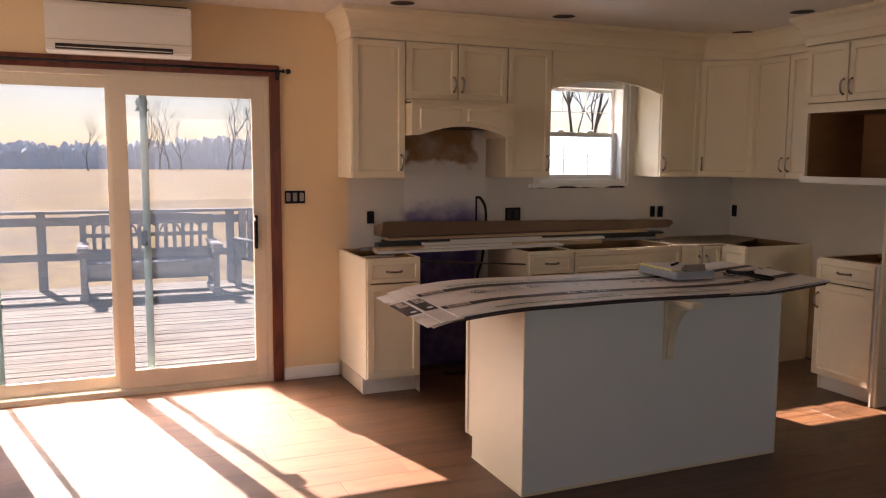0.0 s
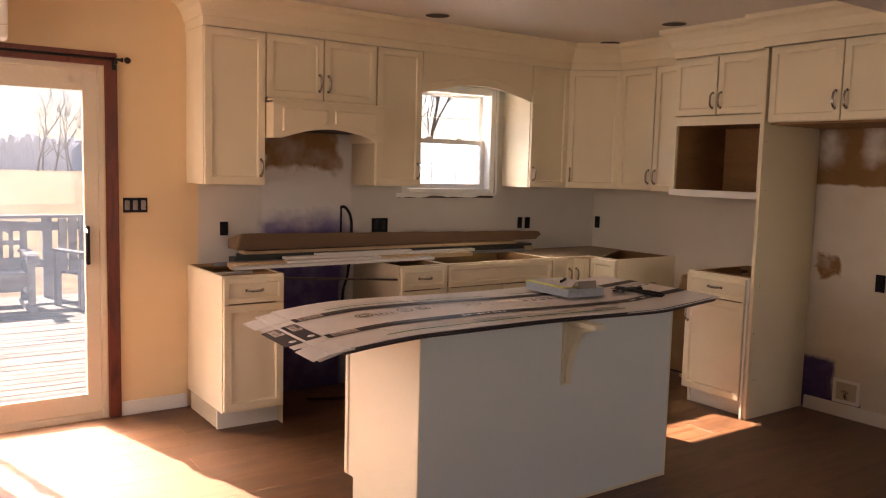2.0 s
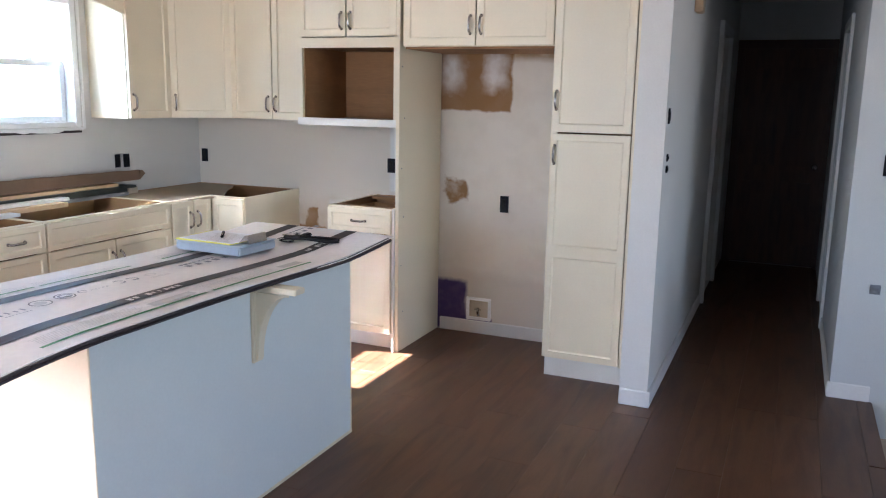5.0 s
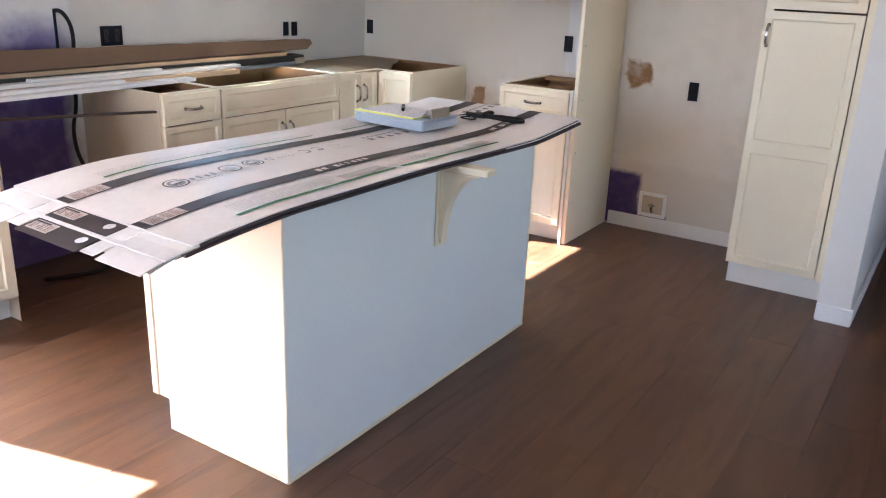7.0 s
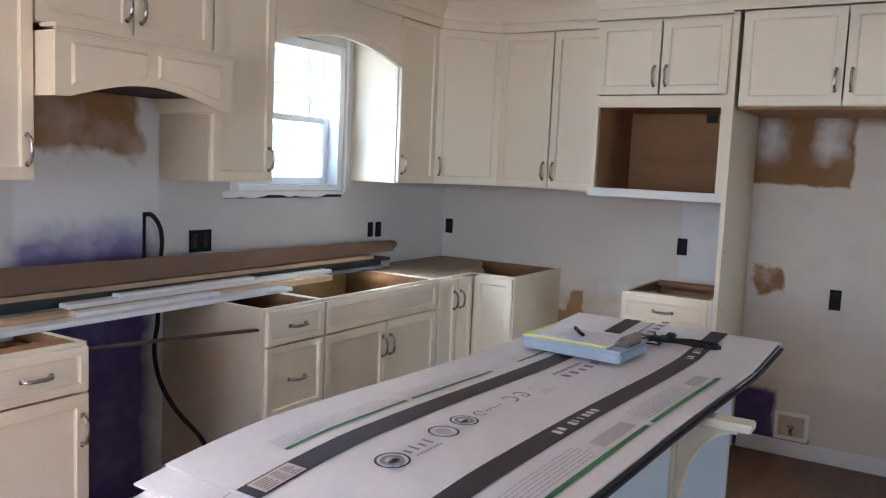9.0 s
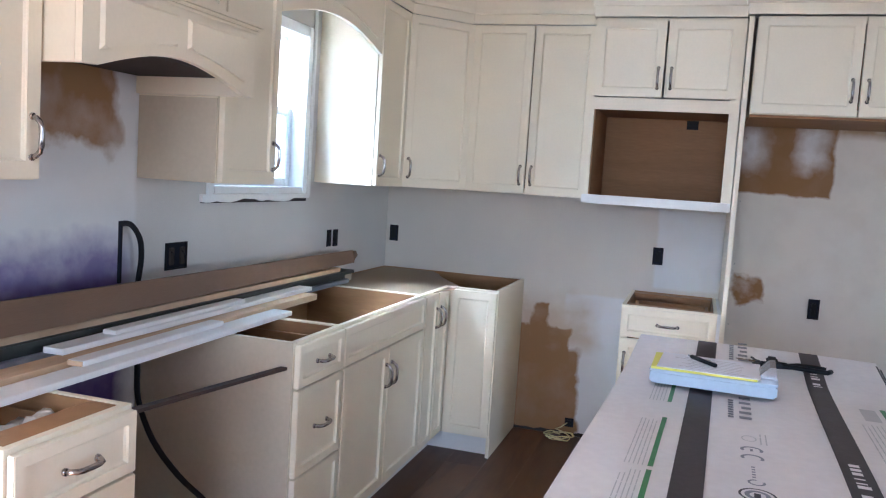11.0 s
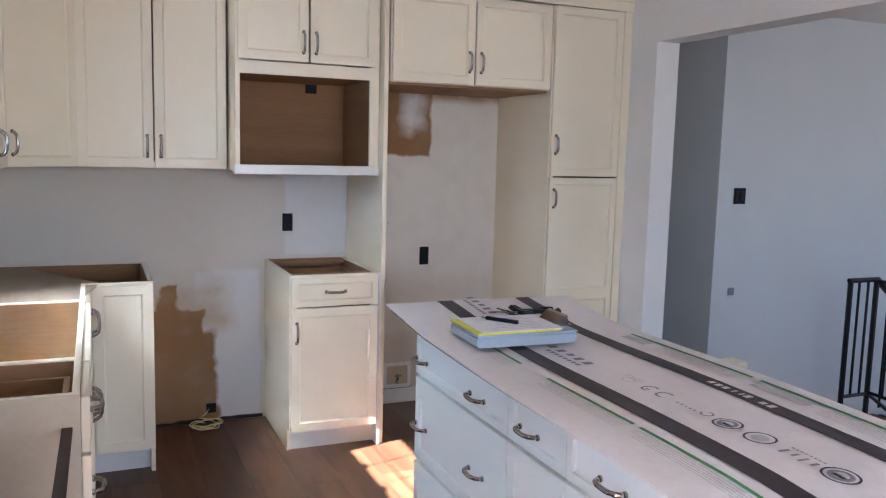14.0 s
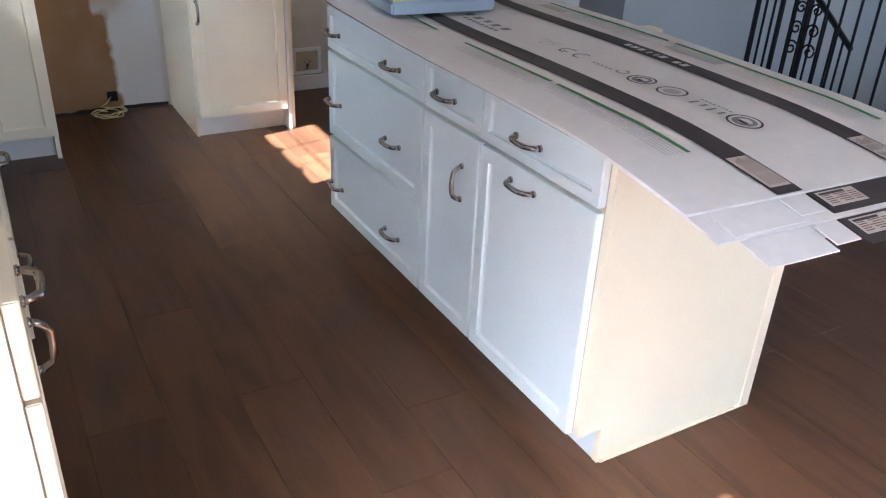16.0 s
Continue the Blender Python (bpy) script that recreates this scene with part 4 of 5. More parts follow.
box(bm, IX0 - 0.004, IX1 + 0.004, IYF - 0.008, IYF - 0.0005, 0.0, 0.014, 0.003)
box(bm, IX0 - 0.007, IX0 - 0.0005, IYF + 0.031, IYB - 0.08, 0.0, 0.014, 0.003)
box(bm, IX0 - 0.006, IX0 - 0.0005, IYB - 0.03, IYB, 0.109, IZ - 0.001, 0.002)
box(bm, IX1 + 0.0005, IX1 + 0.006, IYF - 0.004, IYF + 0.03, 0.0, IZ - 0.001, 0.002)
part("edge_strip", bm, M_CAB, isl)
boxed("core", (IX0 + 0.019, IX1 - 0.019, IYF + 0.013, IYB, 0.112, IZ - 0.02), M_TAN, isl)
boxed("toe_kick", (IX0 + 0.019, IX1 - 0.019, IYB - 0.095, IYB - 0.077, 0.0, 0.110), M_ISL, isl)
IM = pose(0, IYB, 0, 0, 0, 180)
def on_back(ob):
    ob.matrix_basis = IM
def ifront(name, xa, xb, z0, z1, hs, flat=True, rail=0.05):
    on_back(shaker(name, -xb, -xa, z0, z1, isl, rail, [(-x, z) for x, z in hs], flat, material=M_ISL))
XA, XB, XC, XD = 1.750, 2.208, 2.505, 3.200
ifront("drawer_front", XC, XD, 0.698, 0.840, [(3.140, 0.758), (2.700, 0.757)], rail=0.035)
ifront("drawer_front", XC, XD, 0.392, 0.692, [(3.136, 0.523), (2.694, 0.525)])
ifront("drawer_front", XC, XD, 0.108, 0.386, [(3.130, 0.214), (2.688, 0.220)])
ifront("drawer_front", XB, XC, 0.698, 0.840, [(2.386, 0.757)], rail=0.035)
ifront("cabinet_door", XB, XC, 0.108, 0.692, [(2.288, 0.552)], False)
ifront("drawer_front", XA, XB, 0.698, 0.840, [(2.012, 0.759)], rail=0.035)
ifront("cabinet_door", XA, XB, 0.108, 0.692, [(2.018, 0.647)], True)
# bracket under the overhang
br = thing("corbel_bracket", "cream curved wooden bracket under the island overhang", "bracket", pose(2.483, IYF - 0.0005, 0))
CURVE = [(-0.180 + 0.158 * math.sin(a), 0.832 - 0.262 * (1 - math.cos(a))) for a in np.linspace(0, math.pi / 2, 16)]
def corbel_side(inset):
    mid = (-0.045, 0.79)
    pts = [(-0.0125, 0.833), *CURVE, (-0.0125, 0.566)]
    return [(y + (mid[0] - y) * inset, z + (mid[1] - z) * inset) for y, z in pts]
bm = bmesh.new()
extrude_poly(bm, corbel_side(0.0), "x", 0.004, 0.040)
bmesh.ops.bevel(bm, geom=list(bm.edges), offset=0.0015, segments=1, affect="EDGES", clamp_overlap=True)
part("scroll", bm, M_CAB, br)
bm = bmesh.new()
tube(bm, [(0.003, y, z) for y, z in corbel_side(0.13)], 0.0035, 6, True)
part("bead", bm, M_CAB, br)
boxed("back_plate", (-0.008, 0.052, -0.012, 0.0, 0.556, 0.833), M_CAB, br, bevel=0.003)
boxed("top_plate", (-0.010, 0.054, -0.198, 0.0, 0.8335, 0.8555), M_CAB, br, bevel=0.003)

# ---- the hallway, stairwell and railing ----
def wall_box(face, u, z, w, h, label, name="electrical_box", bits=1, plate=False):
    """An open electrical box, set in a wall: face 'n' (back wall), 'e' (side wall), 'h' (hall), 's' (stairwell)."""
    m = {"n": pose(u, YB, z), "e": pose(XR, u, z) @ R(-90), "h": pose(u, 1.820, z), "s": pose(4.72, u, z) @ R(-90)}[face]
    t = thing(name, label, "outlet box", m, "open outlet boxes in the walls")
    bm = bmesh.new()
    k = 0.005
    box(bm, -w / 2, w / 2, -0.003, -0.001, -h / 2, h / 2)
    part("recess", bm, M_BLUE if not plate else M_GREYWOOD, t)
    bm = bmesh.new()
    for a, b, c, d in ((-w / 2, -w / 2 + k, -h / 2, h / 2), (w / 2 - k, w / 2, -h / 2, h / 2), (-w / 2 + k, w / 2 - k, -h / 2, -h / 2 + k), (-w / 2 + k, w / 2 - k, h / 2 - k, h / 2)):
        box(bm, a, b, -0.007, -0.0035, c, d)
    part("rim", bm, M_BLACK if not plate else M_GREYWOOD, t)
    for i in range(bits):
        cx = (i + 0.5) * w / bits - w / 2
        boxed("device", (cx - 0.014, cx + 0.014, -0.011, -0.0035, -h * 0.33, h * 0.33), M_GREYWOOD if plate or bits == 3 else M_DARK if bits == 2 else M_BLACK, t, bevel=0.003)
        if w < 0.05 or plate:
            continue
        bm = bmesh.new()
        tube(bm, [(cx - 0.012, -0.012, h * 0.2), (cx, -0.018, h * 0.05), (cx + 0.01, -0.013, -h * 0.2)], 0.0025, 6)
        part("wire", bm, M_COPPER if bits == 3 else M_BLACK, t)
    return t

wall_box("n", 1.253, 1.235, 0.135, 0.085, "open triple switch box with bare wires beside the patio door", bits=3)
wall_box("n", 1.778, 1.088, 0.05, 0.085, "open dark outlet box above the base cabinet")
wall_box("n", 2.888, 1.088, 0.125, 0.098, "open double outlet box with wires on the kitchen wall", bits=2)
wall_box("n", 4.159, 1.083, 0.042, 0.085, "narrow open outlet box below the corner cabinets")
wall_box("n", 4.236, 1.081, 0.048, 0.088, "narrow open outlet box below the corner cabinets")
wall_box("e", 5.262, 1.077, 0.052, 0.095, "open dark outlet box near the kitchen corner")
wall_box("e", 3.71, 1.075, 0.055, 0.095, "open dark outlet box above the small base cabinet")
wall_box("e", 2.905, 0.870, 0.055, 0.105, "open dark outlet box in the fridge niche")
wall_box("e", 4.12, 0.075, 0.05, 0.05, "low outlet box at the floor behind the cable coil")
wall_box("h", 4.20, 1.465, 0.035, 0.075, "narrow open switch slot on the hallway wall")
wall_box("h", 4.235, 1.262, 0.035, 0.035, "small open switch hole on the hallway wall")
wall_box("h", 4.235, 1.205, 0.035, 0.035, "small open switch hole on the hallway wall")
wall_box("s", 0.780, 1.238, 0.095, 0.105, "double switch without a cover on the stairwell wall", bits=2)
wall_box("s", 0.800, 0.604, 0.05, 0.05, "small grey wall jack on the stairwell wall", plate=True)
ch = thing("door_chime", "tan wooden door chime box high on the hallway wall", "door chime")
boxed("case", (4.90, 5.02, 1.776, 1.819, 2.02, 2.16), M_PALE, ch, bevel=0.006)
boxed("grille", (4.92, 5.00, 1.772, 1.7755, 2.05, 2.13), M_TAN, ch)
wb = thing("water_supply_box", "white recessed water supply box in the fridge niche", "water box", pose(XR, 3.145, 0.090) @ R(-90))
bm = bmesh.new()
for a, b, c, d in ((0, 0.171, 0, 0.02), (0, 0.171, 0.131, 0.151), (0, 0.02, 0.02, 0.131), (0.151, 0.171, 0.02, 0.131)):
    box(bm, a, b, -0.012, -0.001, c, d, 0.002)
part("flange", bm, M_WVINYL, wb)
boxed("recess", (0.02, 0.151, -0.004, -0.0015, 0.02, 0.131), M_TAN, wb)
bm = bmesh.new()
tube(bm, [(0.085, -0.006, 0.03), (0.085, -0.02, 0.06), (0.085, -0.02, 0.085)], 0.009, 8)
tube(bm, [(0.065, -0.022, 0.075), (0.105, -0.022, 0.075)], 0.005, 8)
part("valve", bm, M_NICKEL, wb, smooth=True)
coil = thing("cable_coil", "coil of pale yellow electric cable on the floor", "cable", pose(4.86, 4.16, 0.004))
bm = bmesh.new()
random.seed(8)
pts = []
for k in range(50):
    a = k * 2 * math.pi / 16
    r = 0.075 + 0.012 * math.sin(k * 0.9)
    pts.append((r * math.cos(a) * 0.8, r * math.sin(a), 0.008 + 0.0005 * k + 0.004 * math.sin(k * 1.7)))
pts += [(0.06, 0.0, 0.05), (0.095, -0.03, 0.07)]
tube(bm, pts, 0.0036, 6)
part("cable", bm, M_CREAMWIRE, coil, smooth=True)

# stairs going down behind the guard rail
st = thing("staircase", "carpeted stairs going down behind the railing", "stairs", kind="structure")
for k in range(6):
    boxed("step", (3.06, 4.719, 0.10 - 0.27 * (k + 1) + 0.28, 0.379 - 0.27 * k, -0.19 * (k + 1) - 0.05, -0.19 * (k + 1)), M_CARPET, st, bevel=0.01)
boxed("stair_floor", (2.95, 4.719, -3.0, -1.22, -1.4, -1.25), M_CARPET, st)
for d in ((3.03, 3.05, -3.0, 0.38, -1.4, -0.012), (3.05, 3.86, 0.38, 0.40, -1.4, -0.012)):
    boxed("stair_side", d, M_GREY, st)
boxed("landing_step", (3.864, 4.719, 0.382, 0.764, -0.21, -0.19), M_CARPET, st, "beige carpeted step")
boxed("riser", (3.862, 4.719, 0.765, 0.772, -0.20, -0.062), M_GREY, st)
boxed("nosing", (3.862, 4.719, 0.752, 0.828, -0.011, 0.001), M_FLOOR, st, "dark walnut stair nosing", 0.004)
rail = thing("stair_railing", "black wrought iron stair railing with scrollwork", "railing")
ZT = 0.78
def bar(name, pts, r=0.011, n=6):
    bm = bmesh.new()
    tube(bm, pts, r, n)
    return part(name, bm, M_IRON, rail)
bar("post", [(4.0, 0.56, -0.19), (4.0, 0.56, ZT)], 0.016)
bar("post", [(4.0, 0.34, -0.19), (4.0, 0.34, ZT)], 0.016)
bar("top_rail", [(4.0, 0.575, ZT), (4.0, 0.33, ZT)], 0.016)
bar("top_rail", [(4.0, 0.34, ZT - 0.01), (2.9, 0.44, ZT - 0.01)], 0.013)
bar("handrail", [(4.0, 0.34, ZT), (4.0, 0.05, 0.55), (4.0, -0.45, 0.17)], 0.019)
bar("bottom_rail", [(4.0, 0.56, 0.07), (4.0, 0.34, 0.07), (4.0, 0.26, 0.02), (4.0, -0.5, -0.50)], 0.011)
bar("bottom_rail", [(4.0, 0.34, 0.08), (2.9, 0.44, 0.08)], 0.011)
for y in (0.485, 0.41):
    bar("picket", [(4.0, y, 0.07), (4.0, y, ZT)], 0.008)
for k in range(1, 7):
    y = 0.34 - 0.115 * k
    top = ZT - 0.79 * (0.34 - y)
    bar("picket", [(4.0, y, max(top - 0.72, -0.48)), (4.0, y, top)], 0.008)
for k in range(1, 10):
    x = 4.0 - 0.11 * k
    bar("picket", [(x, 0.34 + 0.0091 * 11 * k / 11, 0.08), (x, 0.34 + 0.1 * (4.0 - x) / 1.1, ZT - 0.01)], 0.008)
bar("post", [(3.79, 0.365, 0.0), (3.79, 0.365, ZT - 0.01)], 0.015)
bar("post", [(2.9, 0.44, 0.0), (2.9, 0.44, ZT)], 0.016)
def scroll(cx, cz, s, flip):
    pts = []
    for k in range(22):
        a = k * 0.42
        r = s * (1 - k / 26)
        pts.append((cx + flip * (r * math.cos(a) - s), 0.365, cz + r * math.sin(a)))
    bar("scroll", pts, 0.006)
for z, s in ((0.52, 0.04), (0.28, 0.05), (0.40, 0.045)):
    scroll(3.775, z, s, 1)
    scroll(3.805, z, s, -1)

# ---- the things on the island ----
TILT_C = math.radians(-1.9)
def sag(x, y):
    d = 0.0
    if x < 1.74:
        d -= 0.16 * (1.74 - x) ** 2 + 0.035 * (1.74 - x)
    if x > 3.02:
        d += 0.078 * (x - 3.02)
    if y < 3.0:
        d -= 0.12 * (3.0 - y) ** 2
    return d + 0.003 * math.sin(x * 5 + y * 3)

def on_card(u, v):
    """From the sheet's own axes (u along it, v across) to the world."""
    c, s = math.cos(TILT_C), math.sin(TILT_C)
    return 2.3 + c * u - s * v, 3.27 + s * u + c * v

def sheet(bm, u0, u1, v0, v1, z, thick, skew=0.0, nu=None, nv=None, turn=0.0):
    nu = nu or max(2, int((u1 - u0) / 0.07))
    nv = nv or max(2, int((v1 - v0) / 0.09))
    grid = []
    for lift in (0, thick):
        rows = []
        for i in range(nu + 1):
            row = []
            for j in range(nv + 1):
                u, v = u0 + (u1 - u0) * i / nu, v0 + (v1 - v0) * j / nv
                x, y = on_card(u + turn * v, v - turn * u)
                row.append(bm.verts.new((x, y, z + sag(x, y) + lift + skew * (u - u0))))
            rows.append(row)
        grid.append(rows)
    lo, hi = grid
    for i in range(nu):
        for j in range(nv):
            bm.faces.new((hi[i][j], hi[i + 1][j], hi[i + 1][j + 1], hi[i][j + 1]))
            if thick > 0.002:
                bm.faces.new((lo[i][j + 1], lo[i + 1][j + 1], lo[i + 1][j], lo[i][j]))
    if thick > 0.002:
        for j in range(nv):
            bm.faces.new((lo[0][j], hi[0][j], hi[0][j + 1], lo[0][j + 1]))
            bm.faces.new((lo[nu][j + 1], hi[nu][j + 1], hi[nu][j], lo[nu][j]))
        for i in range(nu):
            bm.faces.new((lo[i + 1][0], hi[i + 1][0], hi[i][0], lo[i][0]))
            bm.faces.new((lo[i][nv], hi[i][nv], hi[i + 1][nv], lo[i + 1][nv]))

CZ = 0.8585
rnd_flap = random.Random(17)
random.seed(12)
BAND_B, BAND_F = (0.182, 0.245), (-0.145, -0.085)
LAYERS = [  # fold at the near end, far end, front, back, turn
    (-0.930, 1.10, -0.322, 0.43, 0.006), (-0.915, 1.05, -0.318, 0.44, -0.004), (-0.962, 1.12, -0.325, 0.445, 0.004), (-0.886, 1.10, -0.318, 0.45, 0.002)]
TOPZ = CZ + 0.0045 * 4
def ring(cx, cy, r0, r1, squash=1.0, a0=0, a1=360, n=24, lift=0.0):
    bm = bmesh.new()
    rows = []
    for k in range(n + 1):
        a = radians(a0 + (a1 - a0) * k / n)
        rows.append([])
        for r in (r0, r1):
            x, y = on_card(cx + r * math.cos(a), cy + r * squash * math.sin(a))
            rows[-1].append(bm.verts.new((x, y, TOPZ + sag(x, y) + 0.0056 + lift)))
    for a, b in zip(rows, rows[1:]):
        bm.faces.new((a[0], a[1], b[1], b[0]))
    return bm
for k, (u0, u1, v0, v1, turn) in enumerate(LAYERS):
    c = thing("flattened_carton", "flattened white printed floor-plank carton stacked on the island", "cardboard", group="flattened cartons on the island")
    z = CZ + 0.0045 * k
    bm = bmesh.new()
    sheet(bm, u0, u1, v0, v1, z, 0.0042, turn=turn)
    # the lower two sheets are brown, so the stack's edge is darker
    part("sheet", bm, (M_CARDB, M_CARDB, M_CARD, M_CARD)[k], c)
    # a row of end flaps past the fold: plain ones at both sides, small white corners, one dark labelled flap between
    for a, b, m, deep, hang in ((v0 + 0.004, BAND_F[0] - 0.006, M_CARD, 0.062, 0.10), (BAND_F[0], BAND_F[1] - 0.004, M_CARD, 0.052, 0.04), (BAND_F[1] + 0.002, BAND_B[0] - 0.002, M_INK, 0.062, 0.02),
                                (BAND_B[0] + 0.004, BAND_B[1], M_CARD, 0.052, 0.03), (BAND_B[1] + 0.006, v1 - 0.04, M_CARD, 0.064, 0.03)):
        tip = u0 - deep - rnd_flap.uniform(0.0, 0.010)
        hang *= rnd_flap.uniform(0.6, 1.3)
        bm = bmesh.new()
        sheet(bm, tip, u0 - 0.003, a, b - 0.003 * rnd_flap.random(), z + 0.0005 - hang * (u0 - tip), 0.0022, turn=turn, skew=hang)
        flap = part("end_flap", bm, m, c, "dark printed end flap" if m is M_INK else "")
        if m is not M_INK:
            continue
        for name, p0, p1, q0, q1, paint, up in (("label", 0.010, 0.052, 0.072, 0.166, M_LABEL, 0.0), ("label_heading", 0.014, 0.020, 0.100, 0.162, M_INK, 0.0006)):
            bm = bmesh.new()
            sheet(bm, u0 - p1, u0 - p0, q0, q1, z + 0.0034 + up - hang * p1, 0.0008, turn=turn, skew=hang)
            part(name, bm, paint, flap, "white printed label" if paint is M_LABEL else "")
        bm = bmesh.new()
        for line in range(5):
            uu = u0 - 0.046 + 0.0055 * line
            for q0, q1 in ((0.078, 0.098), (0.102, 0.126 + 0.006 * (line % 3)), (0.140, 0.160)):
                sheet(bm, uu, uu + 0.0026, q0, q1, z + 0.0040 - hang * (u0 - uu), 0.0008, turn=turn, skew=hang, nu=1, nv=1)
        tagged(part("small_print", bm, M_RUSTINK, flap), kind="stuff")
        bm = ring(u0 - 0.030, -0.045, 0.001, 0.0155, lift=z - TOPZ - 0.0008 - hang * 0.030)
        part("round_label", bm, M_PAPER, flap, "round white sticker")
    if k in (0, 3):  # a thin dark strip along the front edge
        bm = bmesh.new()
        sheet(bm, u0 + 0.02, u1 - 0.02, v0 - 0.012 + 0.004 * (k == 3), v0 - 0.001, z - (0.0008 if k == 0 else 0.006), 0.0065, turn=turn)
        part("front_strip", bm, M_INK, c, "thin dark strip along the carton's front edge")

top_card = c
def printed(name, blocks, material, label="", kind="", dz=0.0):
    bm = bmesh.new()
    for u0, u1, v0, v1 in blocks:
        sheet(bm, u0, u1, v0, v1, TOPZ + 0.0012 + dz, 0.0008)
    ob = part(name, bm, material, top_card, label)
    if kind:
        tagged(ob, kind=kind)
    return ob

for v0, v1 in (BAND_B, BAND_F):
    printed("printed_band", [(-0.884, 1.098, v0, v1)], M_INK, "dark brown printed band")
    printed("band_label", [(-0.862, -0.752, v0 + 0.006, v1 - 0.005)], M_LABEL, "pale printed label on the dark band", dz=0.0008)
    printed("label_print", [(a, b, v0 + 0.011 + 0.007 * r, v0 + 0.014 + 0.007 * r) for r in range(6) for a, b in ((-0.855, -0.822 + 0.004 * (r % 2)), (-0.812, -0.790), (-0.785, -0.758 - 0.005 * (r % 3)))], M_RUSTINK, kind="stuff", dz=0.0014)
for u0 in (-0.262, 0.72):  # a short pale word on the front band
    mid = sum(BAND_F) / 2
    printed("band_text", [(u0 + 0.027 * k, u0 + 0.027 * k + (0.008 if k in (4, 5) else 0.018), mid - (0.014 if k in (0, 3) else 0.010), mid + 0.011) for k in range(9) if k != 2], M_CARD, kind="stuff", dz=0.0008)
random.seed(3)
def text_block(u0, u1, v0, v1, rows, fill=0.9):
    out = []
    step = (v1 - v0) / rows
    for r in range(rows):
        u = u0
        end = u1 - random.uniform(0, 0.12) * (u1 - u0)
        while u < end:
            w = random.uniform(0.03, 0.10)
            out.append((u, min(u + w, end), v0 + r * step + step * 0.35, v0 + r * step + step * 0.62))
            u += w + 0.005
    return out
for u0, u1 in ((-0.71, -0.285), (-0.262, 0.14), (0.30, 0.72)):
    printed("green_bar", [(u0, u1, 0.283, 0.294)], M_GREEN, "green printed bar")
    printed("small_print", text_block(u0, u1, 0.300, 0.345, 5), M_FINE, kind="stuff")
for u0, u1 in ((-0.70, -0.06), (-0.03, 0.55)):
    printed("green_bar", [(u0, u1, -0.267, -0.254)], M_GREEN, "green printed bar")
    printed("small_print", text_block(u0 + 0.02, u0 + 0.40, -0.246, -0.180, 6), M_FINE, kind="stuff")
    printed("pale_panel", [(u0 + 0.43, u1 - 0.02, -0.240, -0.200)], M_FINE, "pale printed panel")
for cx, cy, r in ((-0.630, 0.068, 0.038), (-0.427, 0.080, 0.036), (-0.332, 0.086, 0.035)):
    part("round_mark", ring(cx, cy, r * 0.86, r), M_INK, top_card, "round printed mark")
    if cx != -0.427:
        part("round_mark", ring(cx, cy, r * 0.42, r * 0.68), M_INKG, top_card, "round printed mark")
        printed("mark_bar", [(cx - r * 0.5, cx + r * 0.5, cy - 0.006, cy + 0.006)], M_INK, dz=0.0006)
    else:
        part("round_mark", ring(cx, cy, 0.001, r * 0.55), M_FINE, top_card, "round printed mark")
printed("printed_word", [(-0.575 + 0.026 * k, -0.575 + 0.026 * k + 0.008, 0.062, 0.092 if k % 2 else 0.084) for k in range(4)], M_INKG, kind="stuff")
printed("small_print", [(-0.575 + 0.012 * k, -0.567 + 0.012 * k, 0.044, 0.049) for k in range(8)], M_INKG, kind="stuff")
for cx in (-0.105, -0.045):
    part("curved_mark", ring(cx, 0.090, 0.017, 0.024, 1, -120, 120), M_INKG, top_card, "printed curved mark")
printed("curved_mark_bar", [(-0.044, -0.026, 0.087, 0.093)], M_INKG)
printed("small_print", [(-0.225 + 0.016 * k, -0.217 + 0.016 * k, 0.086, 0.093) for k in range(5)], M_INKG, kind="stuff")
part("curved_mark", ring(-0.262, 0.086, 0.012, 0.017, 1, 0, 300), M_INKG, top_card, "printed curved mark")
part("curved_mark", ring(0.045, 0.094, 0.020, 0.024, 0.7), M_FINE, top_card, "printed oval mark")
printed("small_print", text_block(0.02, 0.12, 0.050, 0.074, 2), M_FINE, kind="stuff")
for u0 in (0.235, 0.90):
    printed("printed_word", [(u0 + 0.052 * k, u0 + 0.052 * k + 0.026, 0.082, 0.112 if k != 2 else 0.106) for k in range(5)], M_INKG, kind="stuff")
    printed("printed_word", [(u0 + 0.025 * k, u0 + 0.025 * k + 0.017, 0.126, 0.140) for k in range(8)], M_INKG, kind="stuff")

ZC = TOPZ + 0.009
cb = thing("clipboard_box", "pale blue metal clipboard box on the cardboard", "clipboard", pose(2.875, 3.435, ZC, 0, 0, -3))
bm = bmesh.new()
box(bm, -0.118, 0.118, -0.172, 0.172, 0.0, 0.036, 0.006)
part("case", bm, M_STEEL, cb)
boxed("lid", (-0.120, 0.120, -0.174, 0.174, 0.0365, 0.041), M_STEEL, cb, bevel=0.002)
bm = bmesh.new()
extrude_poly(bm, [(-0.172, 0.0425), (-0.118, 0.0425), (-0.150, 0.076), (-0.166, 0.078)], "x", -0.058, 0.058)
tube(bm, [(-0.05, -0.146, 0.060), (0.05, -0.146, 0.060)], 0.008, 10)
part("clip", bm, M_NICKEL, cb, "grey metal spring clip")
pad = thing("note_pad", "yellow writing pad on the clipboard box", "note pad", pose(2.875, 3.44, ZC + 0.0412, 0, 0, -1))
boxed("page_block", (-0.112, 0.110, -0.12, 0.168, 0.0, 0.006), M_YELLOW, pad)
pp = thing("paper_sheet", "white paper sheet on the yellow pad", "paper", pose(2.864, 3.430, ZC + 0.0475, 0, 0, -3))
